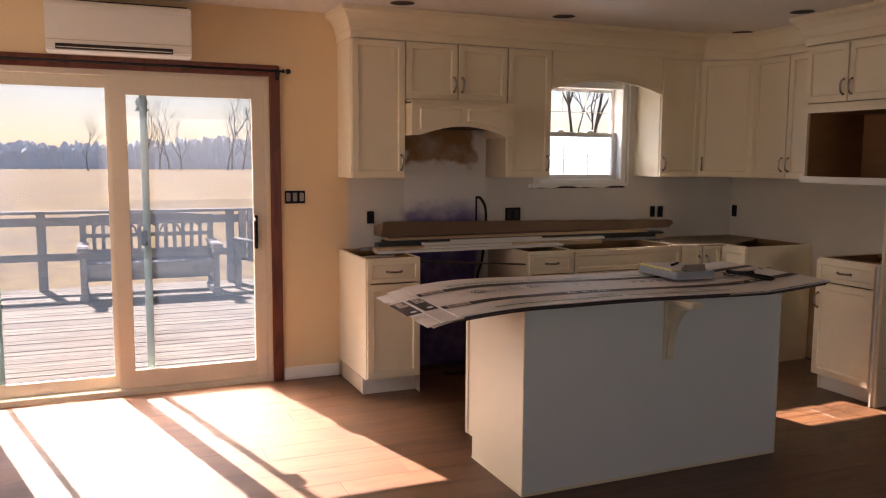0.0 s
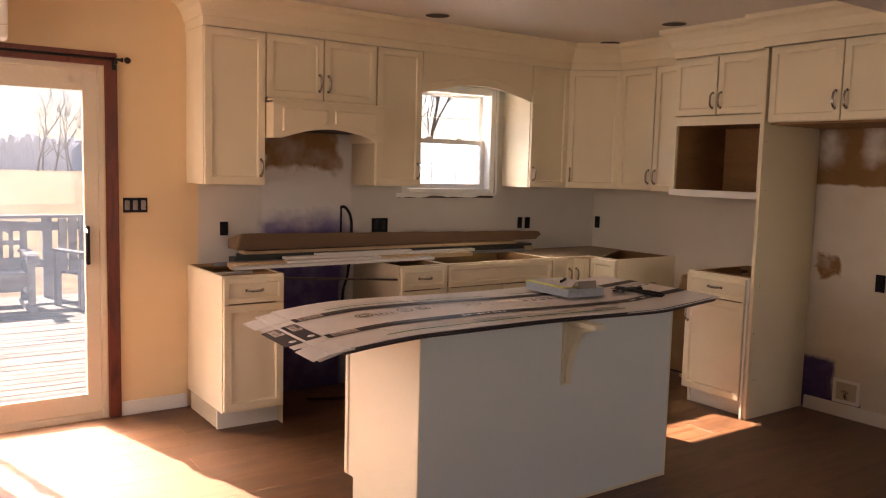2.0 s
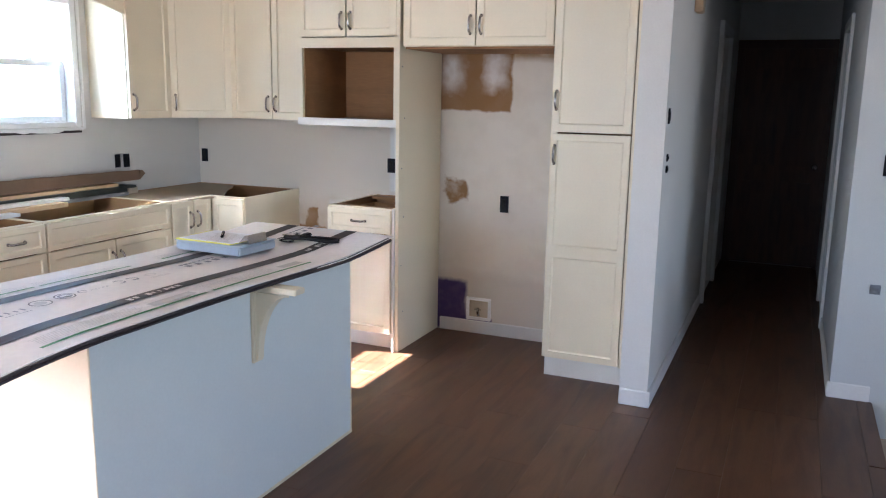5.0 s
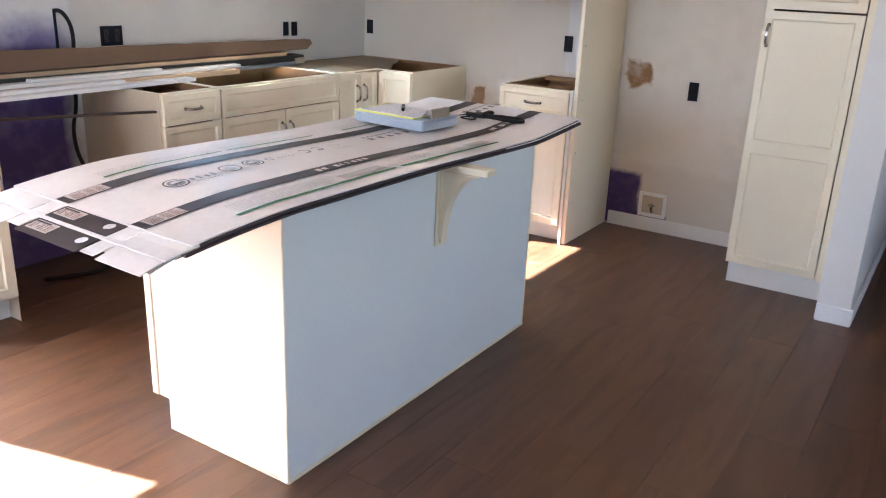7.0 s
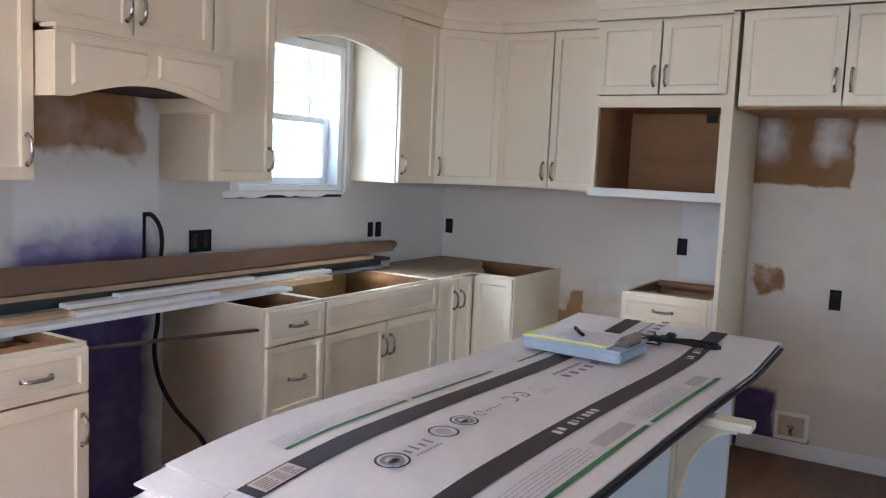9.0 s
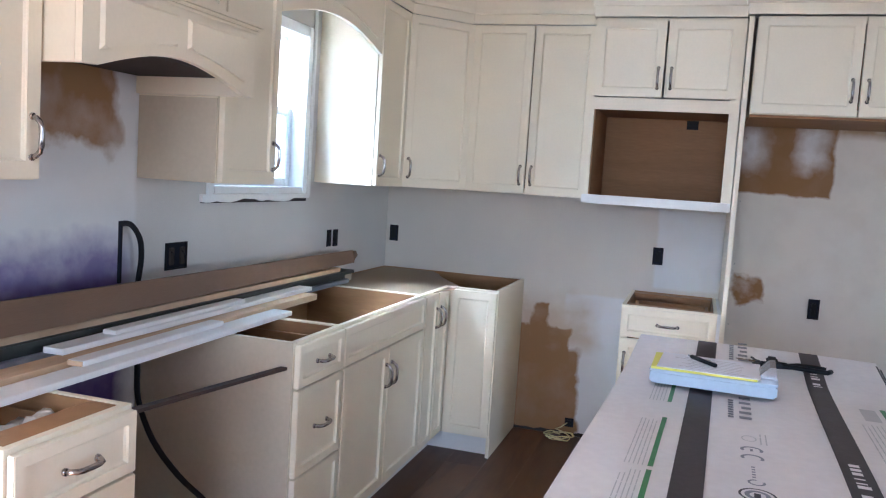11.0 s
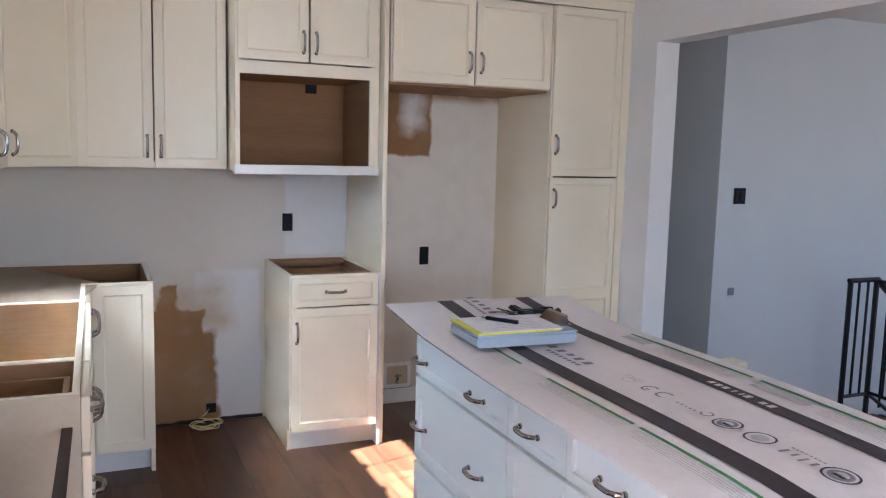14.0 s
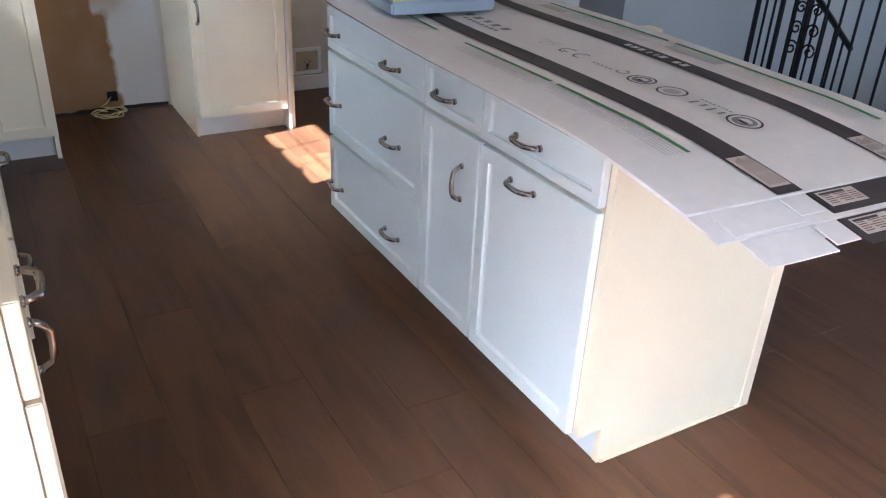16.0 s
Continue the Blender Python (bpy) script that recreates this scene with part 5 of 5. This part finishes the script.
bm = bmesh.new()
box(bm, -0.100, 0.118, -0.122, 0.160, 0.0, 0.002)
part("sheet", bm, M_PAPER, pp)
bm = bmesh.new()
rg = random.Random(2)
for k in range(9):
    box(bm, -0.10 + 0.022 * k, -0.10 + 0.022 * k + 0.003, -0.09 + rg.uniform(0, 0.03), 0.06 + rg.uniform(0, 0.06), 0.0022, 0.0026)
tagged(part("handwriting", bm, M_FINE, pp), kind="stuff")
pen = thing("pen", "black ballpoint pen on the paper", "pen", pose(2.90, 3.47, ZC + 0.055, 0, 0, 35))
bm = bmesh.new()
tube(bm, [(-0.065, 0, 0), (0.05, 0, 0)], 0.0068, 8)
part("barrel", bm, M_BLACK, pen, smooth=True)
bm = bmesh.new()
tube(bm, [(0.05, 0, 0), (0.068, 0, 0)], 0.003, 8)
part("tip", bm, M_NICKEL, pen)
bm = bmesh.new()
box(bm, -0.062, -0.02, -0.002, 0.002, 0.005, 0.008)
part("pocket_clip", bm, M_NICKEL, pen)
cal = thing("black_pliers", "black tool with looped handles on the cardboard", "tool", pose(3.15, 3.175, ZC + 0.013, 0, -4, 118))
bm = bmesh.new()
for s in (-1, 1):
    tube(bm, [(0.09, 0, 0.004), (0.03, s * 0.008, 0.008), (-0.02, s * 0.030, 0.008), (-0.08, s * 0.036, 0.006), (-0.11, s * 0.012, 0.006)], 0.008, 8)
part("handles_loop", bm, M_BLACK, cal, smooth=True)
bm = bmesh.new()
box(bm, 0.06, 0.13, -0.014, 0.014, 0.0, 0.016, 0.004)
part("jaw", bm, M_IRON, cal)

kb = thing("key_bunch", "bunch of dark keys with a black fob beside the clipboard", "keys", pose(3.16, 3.285, ZC + 0.010, 0, -4, 0))
bm = bmesh.new()
tube(bm, [(0.021 * math.cos(a * math.pi / 8), 0.021 * math.sin(a * math.pi / 8), 0.006) for a in range(17)], 0.0022, 6)
part("key_ring", bm, M_NICKEL, kb, smooth=True)
for k, a in enumerate((20, 75, 150, 200, 265)):
    bm = bmesh.new()
    ca, sa = math.cos(radians(a)), math.sin(radians(a))
    def key_at(p, q):
        return (0.018 + p) * ca - q * sa, (0.018 + p) * sa + q * ca
    outline = [(0, -0.010), (0.020, -0.011), (0.024, -0.004), (0.056, -0.004), (0.060, 0.0), (0.052, 0.004), (0.045, 0.002), (0.038, 0.004), (0.024, 0.004), (0.020, 0.011), (0, 0.010)]
    lo = [bm.verts.new((*key_at(p, q), 0.006 + 0.003 * k)) for p, q in outline]
    hi = [bm.verts.new((*key_at(p, q), 0.0085 + 0.003 * k)) for p, q in outline]
    bm.faces.new(hi), bm.faces.new(lo[::-1])
    for n in range(11):
        bm.faces.new((lo[n], lo[(n + 1) % 11], hi[(n + 1) % 11], hi[n]))
    part("key", bm, M_NICKEL if k in (1, 3) else M_IRON, kb)
bm = bmesh.new()
box(bm, 0.015, 0.075, -0.055, -0.020, 0.001, 0.017, 0.006)
part("fob", bm, M_BLACK, kb)
bm = bmesh.new()
tube(bm, [(-0.02 - 0.05 * math.sin(a * math.pi / 10), 0.035 * math.sin(a * math.pi / 5), 0.004) for a in range(11)], 0.003, 6)
part("cord_loop", bm, M_BLACK, kb, smooth=True)

# ---- boards and carton lying on the base cabinets ----
def plank(name, label, cat, x0, x1, y0, y1, z0, z1, material, turn=0.0, ends=None, lean=0.0):
    cx, cy = (x0 + x1) / 2, (y0 + y1) / 2
    t = thing(name, label, cat, pose(cx, cy, z0, 0, lean, turn), "boards on the base cabinets")
    bm = bmesh.new()
    box(bm, x0 - cx, x1 - cx, y0 - cy, y1 - cy, 0, z1 - z0, 0.002)
    part("board", bm, material, t)
    if ends:
        boxed("raw_end", (x0 - cx - 0.002, x0 - cx + 0.0005, y0 - cy + 0.002, y1 - cy - 0.002, 0.001, z1 - z0 - 0.001), ends, t)
    return t
ZB = BH + 0.001
plank("trim_board", "white primed trim board across the range gap", "board", 1.36 + 0.34, 3.11, 4.935, 5.015, ZB, ZB + 0.017, M_TRIM, 1.0, M_PALE)
plank("trim_board", "short white primed board lying on another", "board", 2.05, 2.72, 4.985, 5.035, ZB + 0.018, ZB + 0.033, M_TRIM, 1.6, M_PALE)
plank("trim_board", "pale unpainted pine board on the cabinets", "board", 1.72, 3.50, 5.030, 5.105, ZB, ZB + 0.026, M_PALE, 0.5)
plank("trim_board", "white trim board on a pine board", "board", 2.09, 3.56, 5.085, 5.150, ZB + 0.027, ZB + 0.044, M_TRIM, 0.6)
plank("trim_board", "thin white moulding strip on the board stack", "board", 2.30, 3.02, 5.090, 5.135, ZB + 0.045, ZB + 0.058, M_TRIM, 0.9)
plank("metal_strip", "long grey metal strip on the cabinets", "strip", 1.66, 4.08, 5.150, 5.175, ZB, ZB + 0.020, M_GREYWOOD)
plank("trim_board", "grey backing board under the long carton", "board", 1.80, 4.10, 5.182, 5.29, ZB, ZB + 0.040, M_STRIP)
plank("metal_strip", "dark green metal strip stacked under the long carton", "strip", 1.84, 4.16, 5.160, 5.27, ZB + 0.041, ZB + 0.058, M_STRIP)
plank("trim_board", "thin pale board under the long carton", "board", 1.86, 4.02, 5.172, 5.28, ZB + 0.059, ZB + 0.079, M_PALE)
plank("trim_board", "short tan block under the long carton", "board", 4.115, 4.20, 5.19, 5.28, ZB, ZB + 0.040, M_TAN)
ctn = thing("long_carton", "long brown cardboard carton on the base cabinets", "carton", Matrix())
bm = bmesh.new()
z0 = ZB + 0.080
N = 24
rows = []
for k in range(N + 1):
    f = k / N  # the carton leans forward at its crushed near end
    x = 1.80 + (4.235 - 1.80) * f
    w = 0.003 * math.sin(k * 1.3)
    rows.append([bm.verts.new(p) for p in ((x, 5.128 + 0.066 * f + w, 0.968 - 0.006 * f), (x, 5.285, 0.966 - 0.004 * f), (x, 5.285, 1.030 - 0.022 * f), (x, 5.066 + 0.142 * f + w, 1.076 - 0.050 * f + 0.002 * math.sin(k * 2.1)))])
for a, b in zip(rows, rows[1:]):
    for k in range(4):
        bm.faces.new((a[k], a[(k + 1) % 4], b[(k + 1) % 4], b[k]))
bm.faces.new(rows[0]), bm.faces.new(rows[-1][::-1])
part("tube", bm, M_BOX, ctn)
bm = bmesh.new()
extrude_poly(bm, [(4.236, z0 + 0.006), (4.285, z0 + 0.040), (4.262, z0 + 0.064), (4.236, z0 + 0.066)], "y", 5.200, 5.206)
part("end_flap", bm, M_BOX, ctn)
bm = bmesh.new()
extrude_poly(bm, [(4.236, z0 + 0.006), (4.27, z0 + 0.02), (4.27, z0 + 0.045), (4.236, z0 + 0.05)], "y", 5.276, 5.284)
part("end_flap", bm, M_BOX, ctn)
bm = bmesh.new()
extrude_poly(bm, [(5.131, z0 + 0.013), (5.28, z0 + 0.012), (5.28, z0 + 0.07), (5.075, z0 + 0.112)], "x", 1.792, 1.7985)
part("end_flap", bm, M_BOX, ctn)
sp = thing("steel_rod", "thin dark steel rod leaning across the range gap", "rod", Matrix())
bm = bmesh.new()
extrude_poly(bm, [(1.9145, 0.850), (2.6855, 0.795), (2.6855, 0.785), (1.9145, 0.840)], "y", 4.733, 4.757)
part("rod", bm, M_RUST, sp)
cord = thing("power_cord", "thick black range power cord hanging from the wall", "power cord", Matrix())
bm = bmesh.new()
cable = [Vector(p) for p in ((2.585, YB - 0.001, 1.215), (2.602, YB - 0.03, 1.215), (2.630, YB - 0.045, 1.17), (2.648, YB - 0.04, 1.10), (2.652, YB - 0.024, 1.00), (2.645, YB - 0.020, 0.87), (2.605, YB - 0.07, 0.76), (2.545, 5.19, 0.66), (2.505, 5.10, 0.55), (2.505, 5.00, 0.45), (2.545, 4.92, 0.36), (2.58, 4.89, 0.27), (2.58, 4.89, 0.18), (2.53, 4.91, 0.08), (2.45, 4.94, 0.02), (2.33, 5.0, 0.012), (2.2, 5.06, 0.012))]
curve = []
for a, b, c, d in zip([cable[0]] + cable, cable, cable[1:], cable[2:] + [cable[-1]]):
    for t in (0, 0.25, 0.5, 0.75):
        curve.append(0.5 * (2 * b + (c - a) * t + (2 * a - 5 * b + 4 * c - d) * t ** 2 + (3 * b - a - 3 * c + d) * t ** 3))
tube(bm, curve, 0.0095, 8)
part("cable", bm, M_BLACK, cord, smooth=True)
boxed("clamp_plate", (2.580, 2.590, YB - 0.010, YB - 0.0005, 1.02, 1.225), M_BLUE, cord)
cl = thing("crumpled_cloth", "crumpled white cloth in the open cabinet drawer", "cloth", pose(1.80, 4.89, 0.80))
bm = bmesh.new()
bmesh.ops.create_icosphere(bm, subdivisions=4, radius=0.075)
for v in bm.verts:
    n = noise.noise(v.co * 24) * 0.55 + (0.18 - abs(noise.noise(v.co * 45))) * 0.6
    v.co *= 1 + n
    v.co.z *= 0.6
part("cloth", bm, M_CLOTH, cl, smooth=True)
lb = thing("wooden_stick", "white painted stick lying inside the open cabinet", "stick", pose(1.73, 5.02, 0.842, 0, 0, 6))
boxed("stick", (-0.12, 0.12, -0.015, 0.015, 0, 0.015), M_TRIM, lb, bevel=0.002)

# ragged dark strip in place of the shaded gap under the drywall
gap = thing("wall_gap_shade", "dark ragged strip for the shaded gap at the unfinished wall's foot", "gap", kind="structure")
bm = bmesh.new()
rg = random.Random(5)
pts = [(3.845, 0.0)] + [(3.845 + 0.61 * k / 14, 0.014 + rg.uniform(-0.006, 0.008)) for k in range(15)] + [(4.455, 0.0)]
extrude_poly(bm, pts, "x", XR - 0.006, XR - 0.001)
part("opening", bm, M_DARK, gap)
for k in range(7):
    s = thing("screw_cap", "small grey screw head in the fridge side panel", "screw", pose(4.37 if k % 2 else 4.40, 3.3395, 0.25 + 0.29 * k), "screws in the fridge panel")
    bm = bmesh.new()
    bmesh.ops.create_cone(bm, cap_ends=True, segments=10, radius1=0.004, radius2=0.003, depth=0.002, matrix=Matrix.Rotation(math.pi / 2, 4, "X"))
    part("head", bm, M_GREYWOOD, s)
shim = thing("wood_shim", "small brown wooden shim on the baseboard in the niche", "shim", pose(XR - 0.02, 2.52, 0.0865, 0, 0, 80))
bm = bmesh.new()
extrude_poly(bm, [(-0.05, 0.0), (0.05, 0.0), (0.05, 0.010), (-0.05, 0.003)], "y", -0.012, 0.012)
part("wedge", bm, M_BOX, shim)

# ---- outdoors ----
DZ = -0.12
ground = solid("ground", (lambda b: (bmesh.ops.create_grid(b, x_segments=40, y_segments=40, size=900), [setattr(v.co, "z", -0.95) for v in b.verts], b)[2])(bmesh.new()), M_FIELD, "dry brown winter grass field reaching the horizon", "field", kind="structure", m=pose(0, 0, 0))
deck = thing("deck", "weathered grey-brown wooden deck outside the patio door", "deck", kind="structure")
me = None
for k in range(37):
    y = 5.50 + 0.145 * k
    if me is None:
        bm = bmesh.new()
        box(bm, -5.2, 3.4, 0, 0.138, -0.032, 0, 0.004)
        me = mesh("deck_board", bm, M_DECK)
    ob = new("deck_board", me)
    ob.parent = deck
    ob.matrix_basis = pose(random.uniform(-0.05, 0.05), y, DZ + random.uniform(-0.003, 0.002))
boxed("joist", (-5.1, 3.3, 5.52, 10.8, DZ - 0.25, DZ - 0.04), M_GREYWOOD, deck)
boxed("doorstep", (-0.9, 1.2, YB + 0.161, YB + 0.19, DZ + 0.001, 0.0), M_DECK, deck)
fence = thing("deck_railing", "weathered grey wooden deck railing", "railing")
for x in (-4.4, -2.5, -0.58, 1.62, 3.3):
    boxed("post", (x - 0.05, x + 0.05, 10.67, 10.77, DZ, 0.80), M_GREYWOOD, fence, bevel=0.006)
for z0, z1 in ((0.24, 0.33), (0.66, 0.76)):
    boxed("rail", (-5.0, 3.4, 10.63, 10.668, z0, z1), M_GREYWOOD, fence, bevel=0.004)
boxed("top_cap", (-5.0, 3.4, 10.62, 10.80, 0.801, 0.835), M_GREYWOOD, fence, bevel=0.006)
bn = thing("garden_bench", "weathered grey wooden garden bench on the deck", "bench", pose(0.60, 10.05, DZ))
for x in (-0.72, 0.72):
    boxed("leg", (x - 0.035, x + 0.035, -0.30, -0.23, 0, 0.58), M_GREYWOOD, bn, bevel=0.005)
    boxed("leg", (x - 0.035, x + 0.035, 0.22, 0.29, 0, 0.92), M_GREYWOOD, bn, bevel=0.005)
    boxed("armrest", (x - 0.06, x + 0.06, -0.36, 0.25, 0.581, 0.615), M_GREYWOOD, bn, bevel=0.008)
for k in range(5):
    boxed("seat_slat", (-0.69, 0.69, -0.29 + 0.105 * k, -0.20 + 0.105 * k, 0.38, 0.405), M_GREYWOOD, bn, bevel=0.004)
boxed("apron", (-0.685, 0.685, -0.262, -0.235, 0.26, 0.375), M_GREYWOOD, bn)
boxed("back_rail", (-0.685, 0.685, 0.235, 0.275, 0.45, 0.52), M_GREYWOOD, bn)
boxed("back_rail", (-0.685, 0.685, 0.235, 0.275, 0.66, 0.71), M_GREYWOOD, bn)
boxed("stretcher", (-0.685, 0.685, 0.24, 0.27, 0.14, 0.26), M_GREYWOOD, bn)
for x in (-0.72, 0.72):
    boxed("side_panel", (x - 0.018, x + 0.018, -0.229, 0.219, 0.16, 0.50), M_GREYWOOD, bn)
    bm = bmesh.new()
    tube(bm, [(x - 0.06, -0.375, 0.56), (x + 0.06, -0.375, 0.56)], 0.05, 12)
    part("arm_scroll", bm, M_GREYWOOD, bn)
    boxed("rocker_base", (x - 0.045, x + 0.045, -0.40, 0.34, 0.0, 0.07), M_GREYWOOD, bn, bevel=0.006)
for k in range(5):
    x = -0.5 + 0.25 * k
    bm = bmesh.new()
    tube(bm, [(x + 0.115 * math.cos(math.pi * i / 10), 0.255, 0.712 + 0.11 * math.sin(math.pi * i / 10)) for i in range(11)], 0.014, 6)
    part("back_arch", bm, M_GREYWOOD, bn)
bm = bmesh.new()
pts = [(-0.80 + 1.6 * k / 24, 0.90 + 0.05 * math.sin(math.pi * k / 24)) for k in range(25)]
extrude_poly(bm, pts + [(x, z - 0.09) for x, z in pts[::-1]], "y", 0.235, 0.275)
part("top_rail", bm, M_GREYWOOD, bn)
for k in range(13):
    x = -0.60 + 0.1 * k
    boxed("back_slat", (x - 0.022, x + 0.022, 0.245, 0.265, 0.521, 0.659), M_GREYWOOD, bn)
    boxed("back_slat", (x - 0.022, x + 0.022, 0.245, 0.265, 0.711, 0.83), M_GREYWOOD, bn)
dc = thing("deck_chair", "weathered grey wooden chair at the deck's railing", "chair", pose(1.95, 9.95, DZ, 0, 0, 20))
for x in (-0.27, 0.27):
    boxed("leg", (x - 0.03, x + 0.03, -0.28, -0.22, 0, 0.56), M_GREYWOOD, dc)
    boxed("leg", (x - 0.03, x + 0.03, 0.20, 0.26, 0, 0.60), M_GREYWOOD, dc)
    boxed("armrest", (x - 0.05, x + 0.05, -0.34, 0.27, 0.601, 0.63), M_GREYWOOD, dc, bevel=0.006)
for k in range(4):
    boxed("seat_slat", (-0.24, 0.24, -0.26 + 0.12 * k, -0.16 + 0.12 * k, 0.36, 0.385), M_GREYWOOD, dc)
for k in range(4):
    x = -0.18 + 0.12 * k
    boxed("back_slat", (x - 0.045, x + 0.045, 0.262, 0.285, 0.34, 0.95), M_GREYWOOD, dc)

def bare_tree(x, y, h, seed, label="bare winter tree with fine grey branches"):
    rnd = random.Random(seed)
    t = thing("bare_tree", label, "tree", pose(x, y, -0.95), "bare trees beyond the field")
    trunk, twigs = bmesh.new(), bmesh.new()
    def grow(bm, p, d, length, r, depth):
        pts = [p]
        for k in range(3):
            d = (d + Vector((rnd.uniform(-.2, .2), rnd.uniform(-.2, .2), rnd.uniform(-.05, .15)))).normalized()
            pts.append(pts[-1] + d * length / 3)
        n = 5 if depth < 2 else 3
        rings = []
        for k, q in enumerate(pts):
            rr = r * (1 - 0.18 * k)
            s = d.orthogonal().normalized()
            u = s.cross(d)
            rings.append([bm.verts.new(q + rr * (math.cos(a * 2 * math.pi / n) * s + math.sin(a * 2 * math.pi / n) * u)) for a in range(n)])
        for a, b in zip(rings, rings[1:]):
            for k in range(n):
                bm.faces.new((a[k], a[(k + 1) % n], b[(k + 1) % n], b[k]))
        if depth < 5:
            for k in range(rnd.choice((2, 3, 3)) if depth else 5):
                q = pts[rnd.choice((1, 2, 3))] if depth == 0 else pts[rnd.choice((2, 3))]
                nd = (d + Vector((rnd.uniform(-1, 1), rnd.uniform(-1, 1), rnd.uniform(-.1, .6))) * 0.75).normalized()
                grow(twigs if depth >= 1 else trunk, q, nd, length * rnd.uniform(.5, .72), r * 0.48, depth + 1)
    grow(trunk, Vector((0, 0, 0)), Vector((0, 0, 1)), h * 0.45, h * 0.013, 0)
    part("trunk", trunk, M_BARK, t)
    part("twigs", twigs, M_TWIG, t, "fine grey twigs")

for k, (x, y, h) in enumerate(((25, 46, 15.0), (33, 50, 16.0), (43, 48, 15.5), (52, 52, 17.0), (38, 60, 16), (62, 56, 16), (22, 150, 14.0), (27, 152, 12.0), (31, 149, 13.0), (36, 153, 12.5), (14, 150, 11.0), (-1, 140, 9.0), (8, 150, 13.0), (24, 158, 14.5), (25.5, 155, 15.0), (28.5, 157, 14.0), (30, 154, 15.0), (33, 158, 13.5), (11, 158, 14.0), (12.5, 156, 13.0))):
    bare_tree(x, y, h, 40 + k)
bm = bmesh.new()
rw = random.Random(9)
for row, (yy, lift) in enumerate(((166, 0.0), (170, 0.35), (174, 0.7))):  # three ragged rows of slender bare crowns
    x = -320.0
    while x < 320:
        w = rw.uniform(0.5, 1.6)
        h = 3.0 + lift + 1.2 * noise.noise(Vector((x * 0.03, row, 0))) + 0.8 * noise.noise(Vector((x * 0.2, 5, row))) + 1.6 * max(0.0, 1 - abs(x - 32) / 34) + rw.uniform(-0.5, 0.5)
        a = [bm.verts.new((x + dx, yy + rw.uniform(-1, 1), z)) for dx, z in ((-w * 0.6, -1.3), (w * 0.6, -1.3), (w * 0.75, h * 0.55), (w * 0.3, h), (-w * 0.2, h + rw.uniform(-0.4, 0.5)), (-w * 0.75, h * 0.6))]
        b = [bm.verts.new((v.co.x, v.co.y + 1.2, v.co.z)) for v in a]
        bm.faces.new(a), bm.faces.new(b[::-1])
        for k in range(6):
            bm.faces.new((a[k], b[k], b[(k + 1) % 6], a[(k + 1) % 6]))
        x += w * 0.8
solid("far_woods", bm, M_WOODS, "bare woods at the field's far edge, paled and glowing for haze", "woods", kind="stuff")

# ---- floor planks ----
rnd = random.Random(21)
PW_, GAP = 0.190, 0.0007
lengths = (1.10, 1.35, 1.60, 1.85)
shared = {}
def plank_mesh(n):
    if n not in shared:
        bm = bmesh.new()
        a, b, c = 0.0007, PW_ - GAP, n - GAP
        lo = [bm.verts.new(p) for p in ((0, 0, -0.012), (c, 0, -0.012), (c, b, -0.012), (0, b, -0.012))]
        mi = [bm.verts.new(p) for p in ((0, 0, -a), (c, 0, -a), (c, b, -a), (0, b, -a))]
        hi = [bm.verts.new(p) for p in ((a, a, 0), (c - a, a, 0), (c - a, b - a, 0), (a, b - a, 0))]
        bm.faces.new(hi)
        for u, v in ((lo, mi), (mi, hi)):
            for k in range(4):
                bm.faces.new((u[k], u[(k + 1) % 4], v[(k + 1) % 4], v[k]))
        shared[n] = mesh("floor_plank", bm, M_FLOOR)
    return shared[n]
def run(x0, x1, y):
    x = x0
    while x < x1 - 0.02:
        n = rnd.choice(lengths)
        left = round(x1 - x, 2)
        n = left if left < n + 0.5 and left < 2.3 else n
        ob = new("floor_plank", plank_mesh(n))
        ob.parent = floor
        ob.matrix_basis = pose(x, y, rnd.uniform(-0.0004, 0.0))
        x += n
y = -2.97
while y < YB - 0.02:
    mid = y + PW_ / 2
    xa = -2.42
    if mid < 0.36:
        run(xa, 3.05, y)
    elif mid < 0.76:
        run(xa, 3.86, y)
    elif mid < 0.9:
        run(xa, 4.72, y)
    elif mid < 1.90:
        run(xa, 8.4, y)
    else:
        run(xa, 4.96, y)
    y += PW_
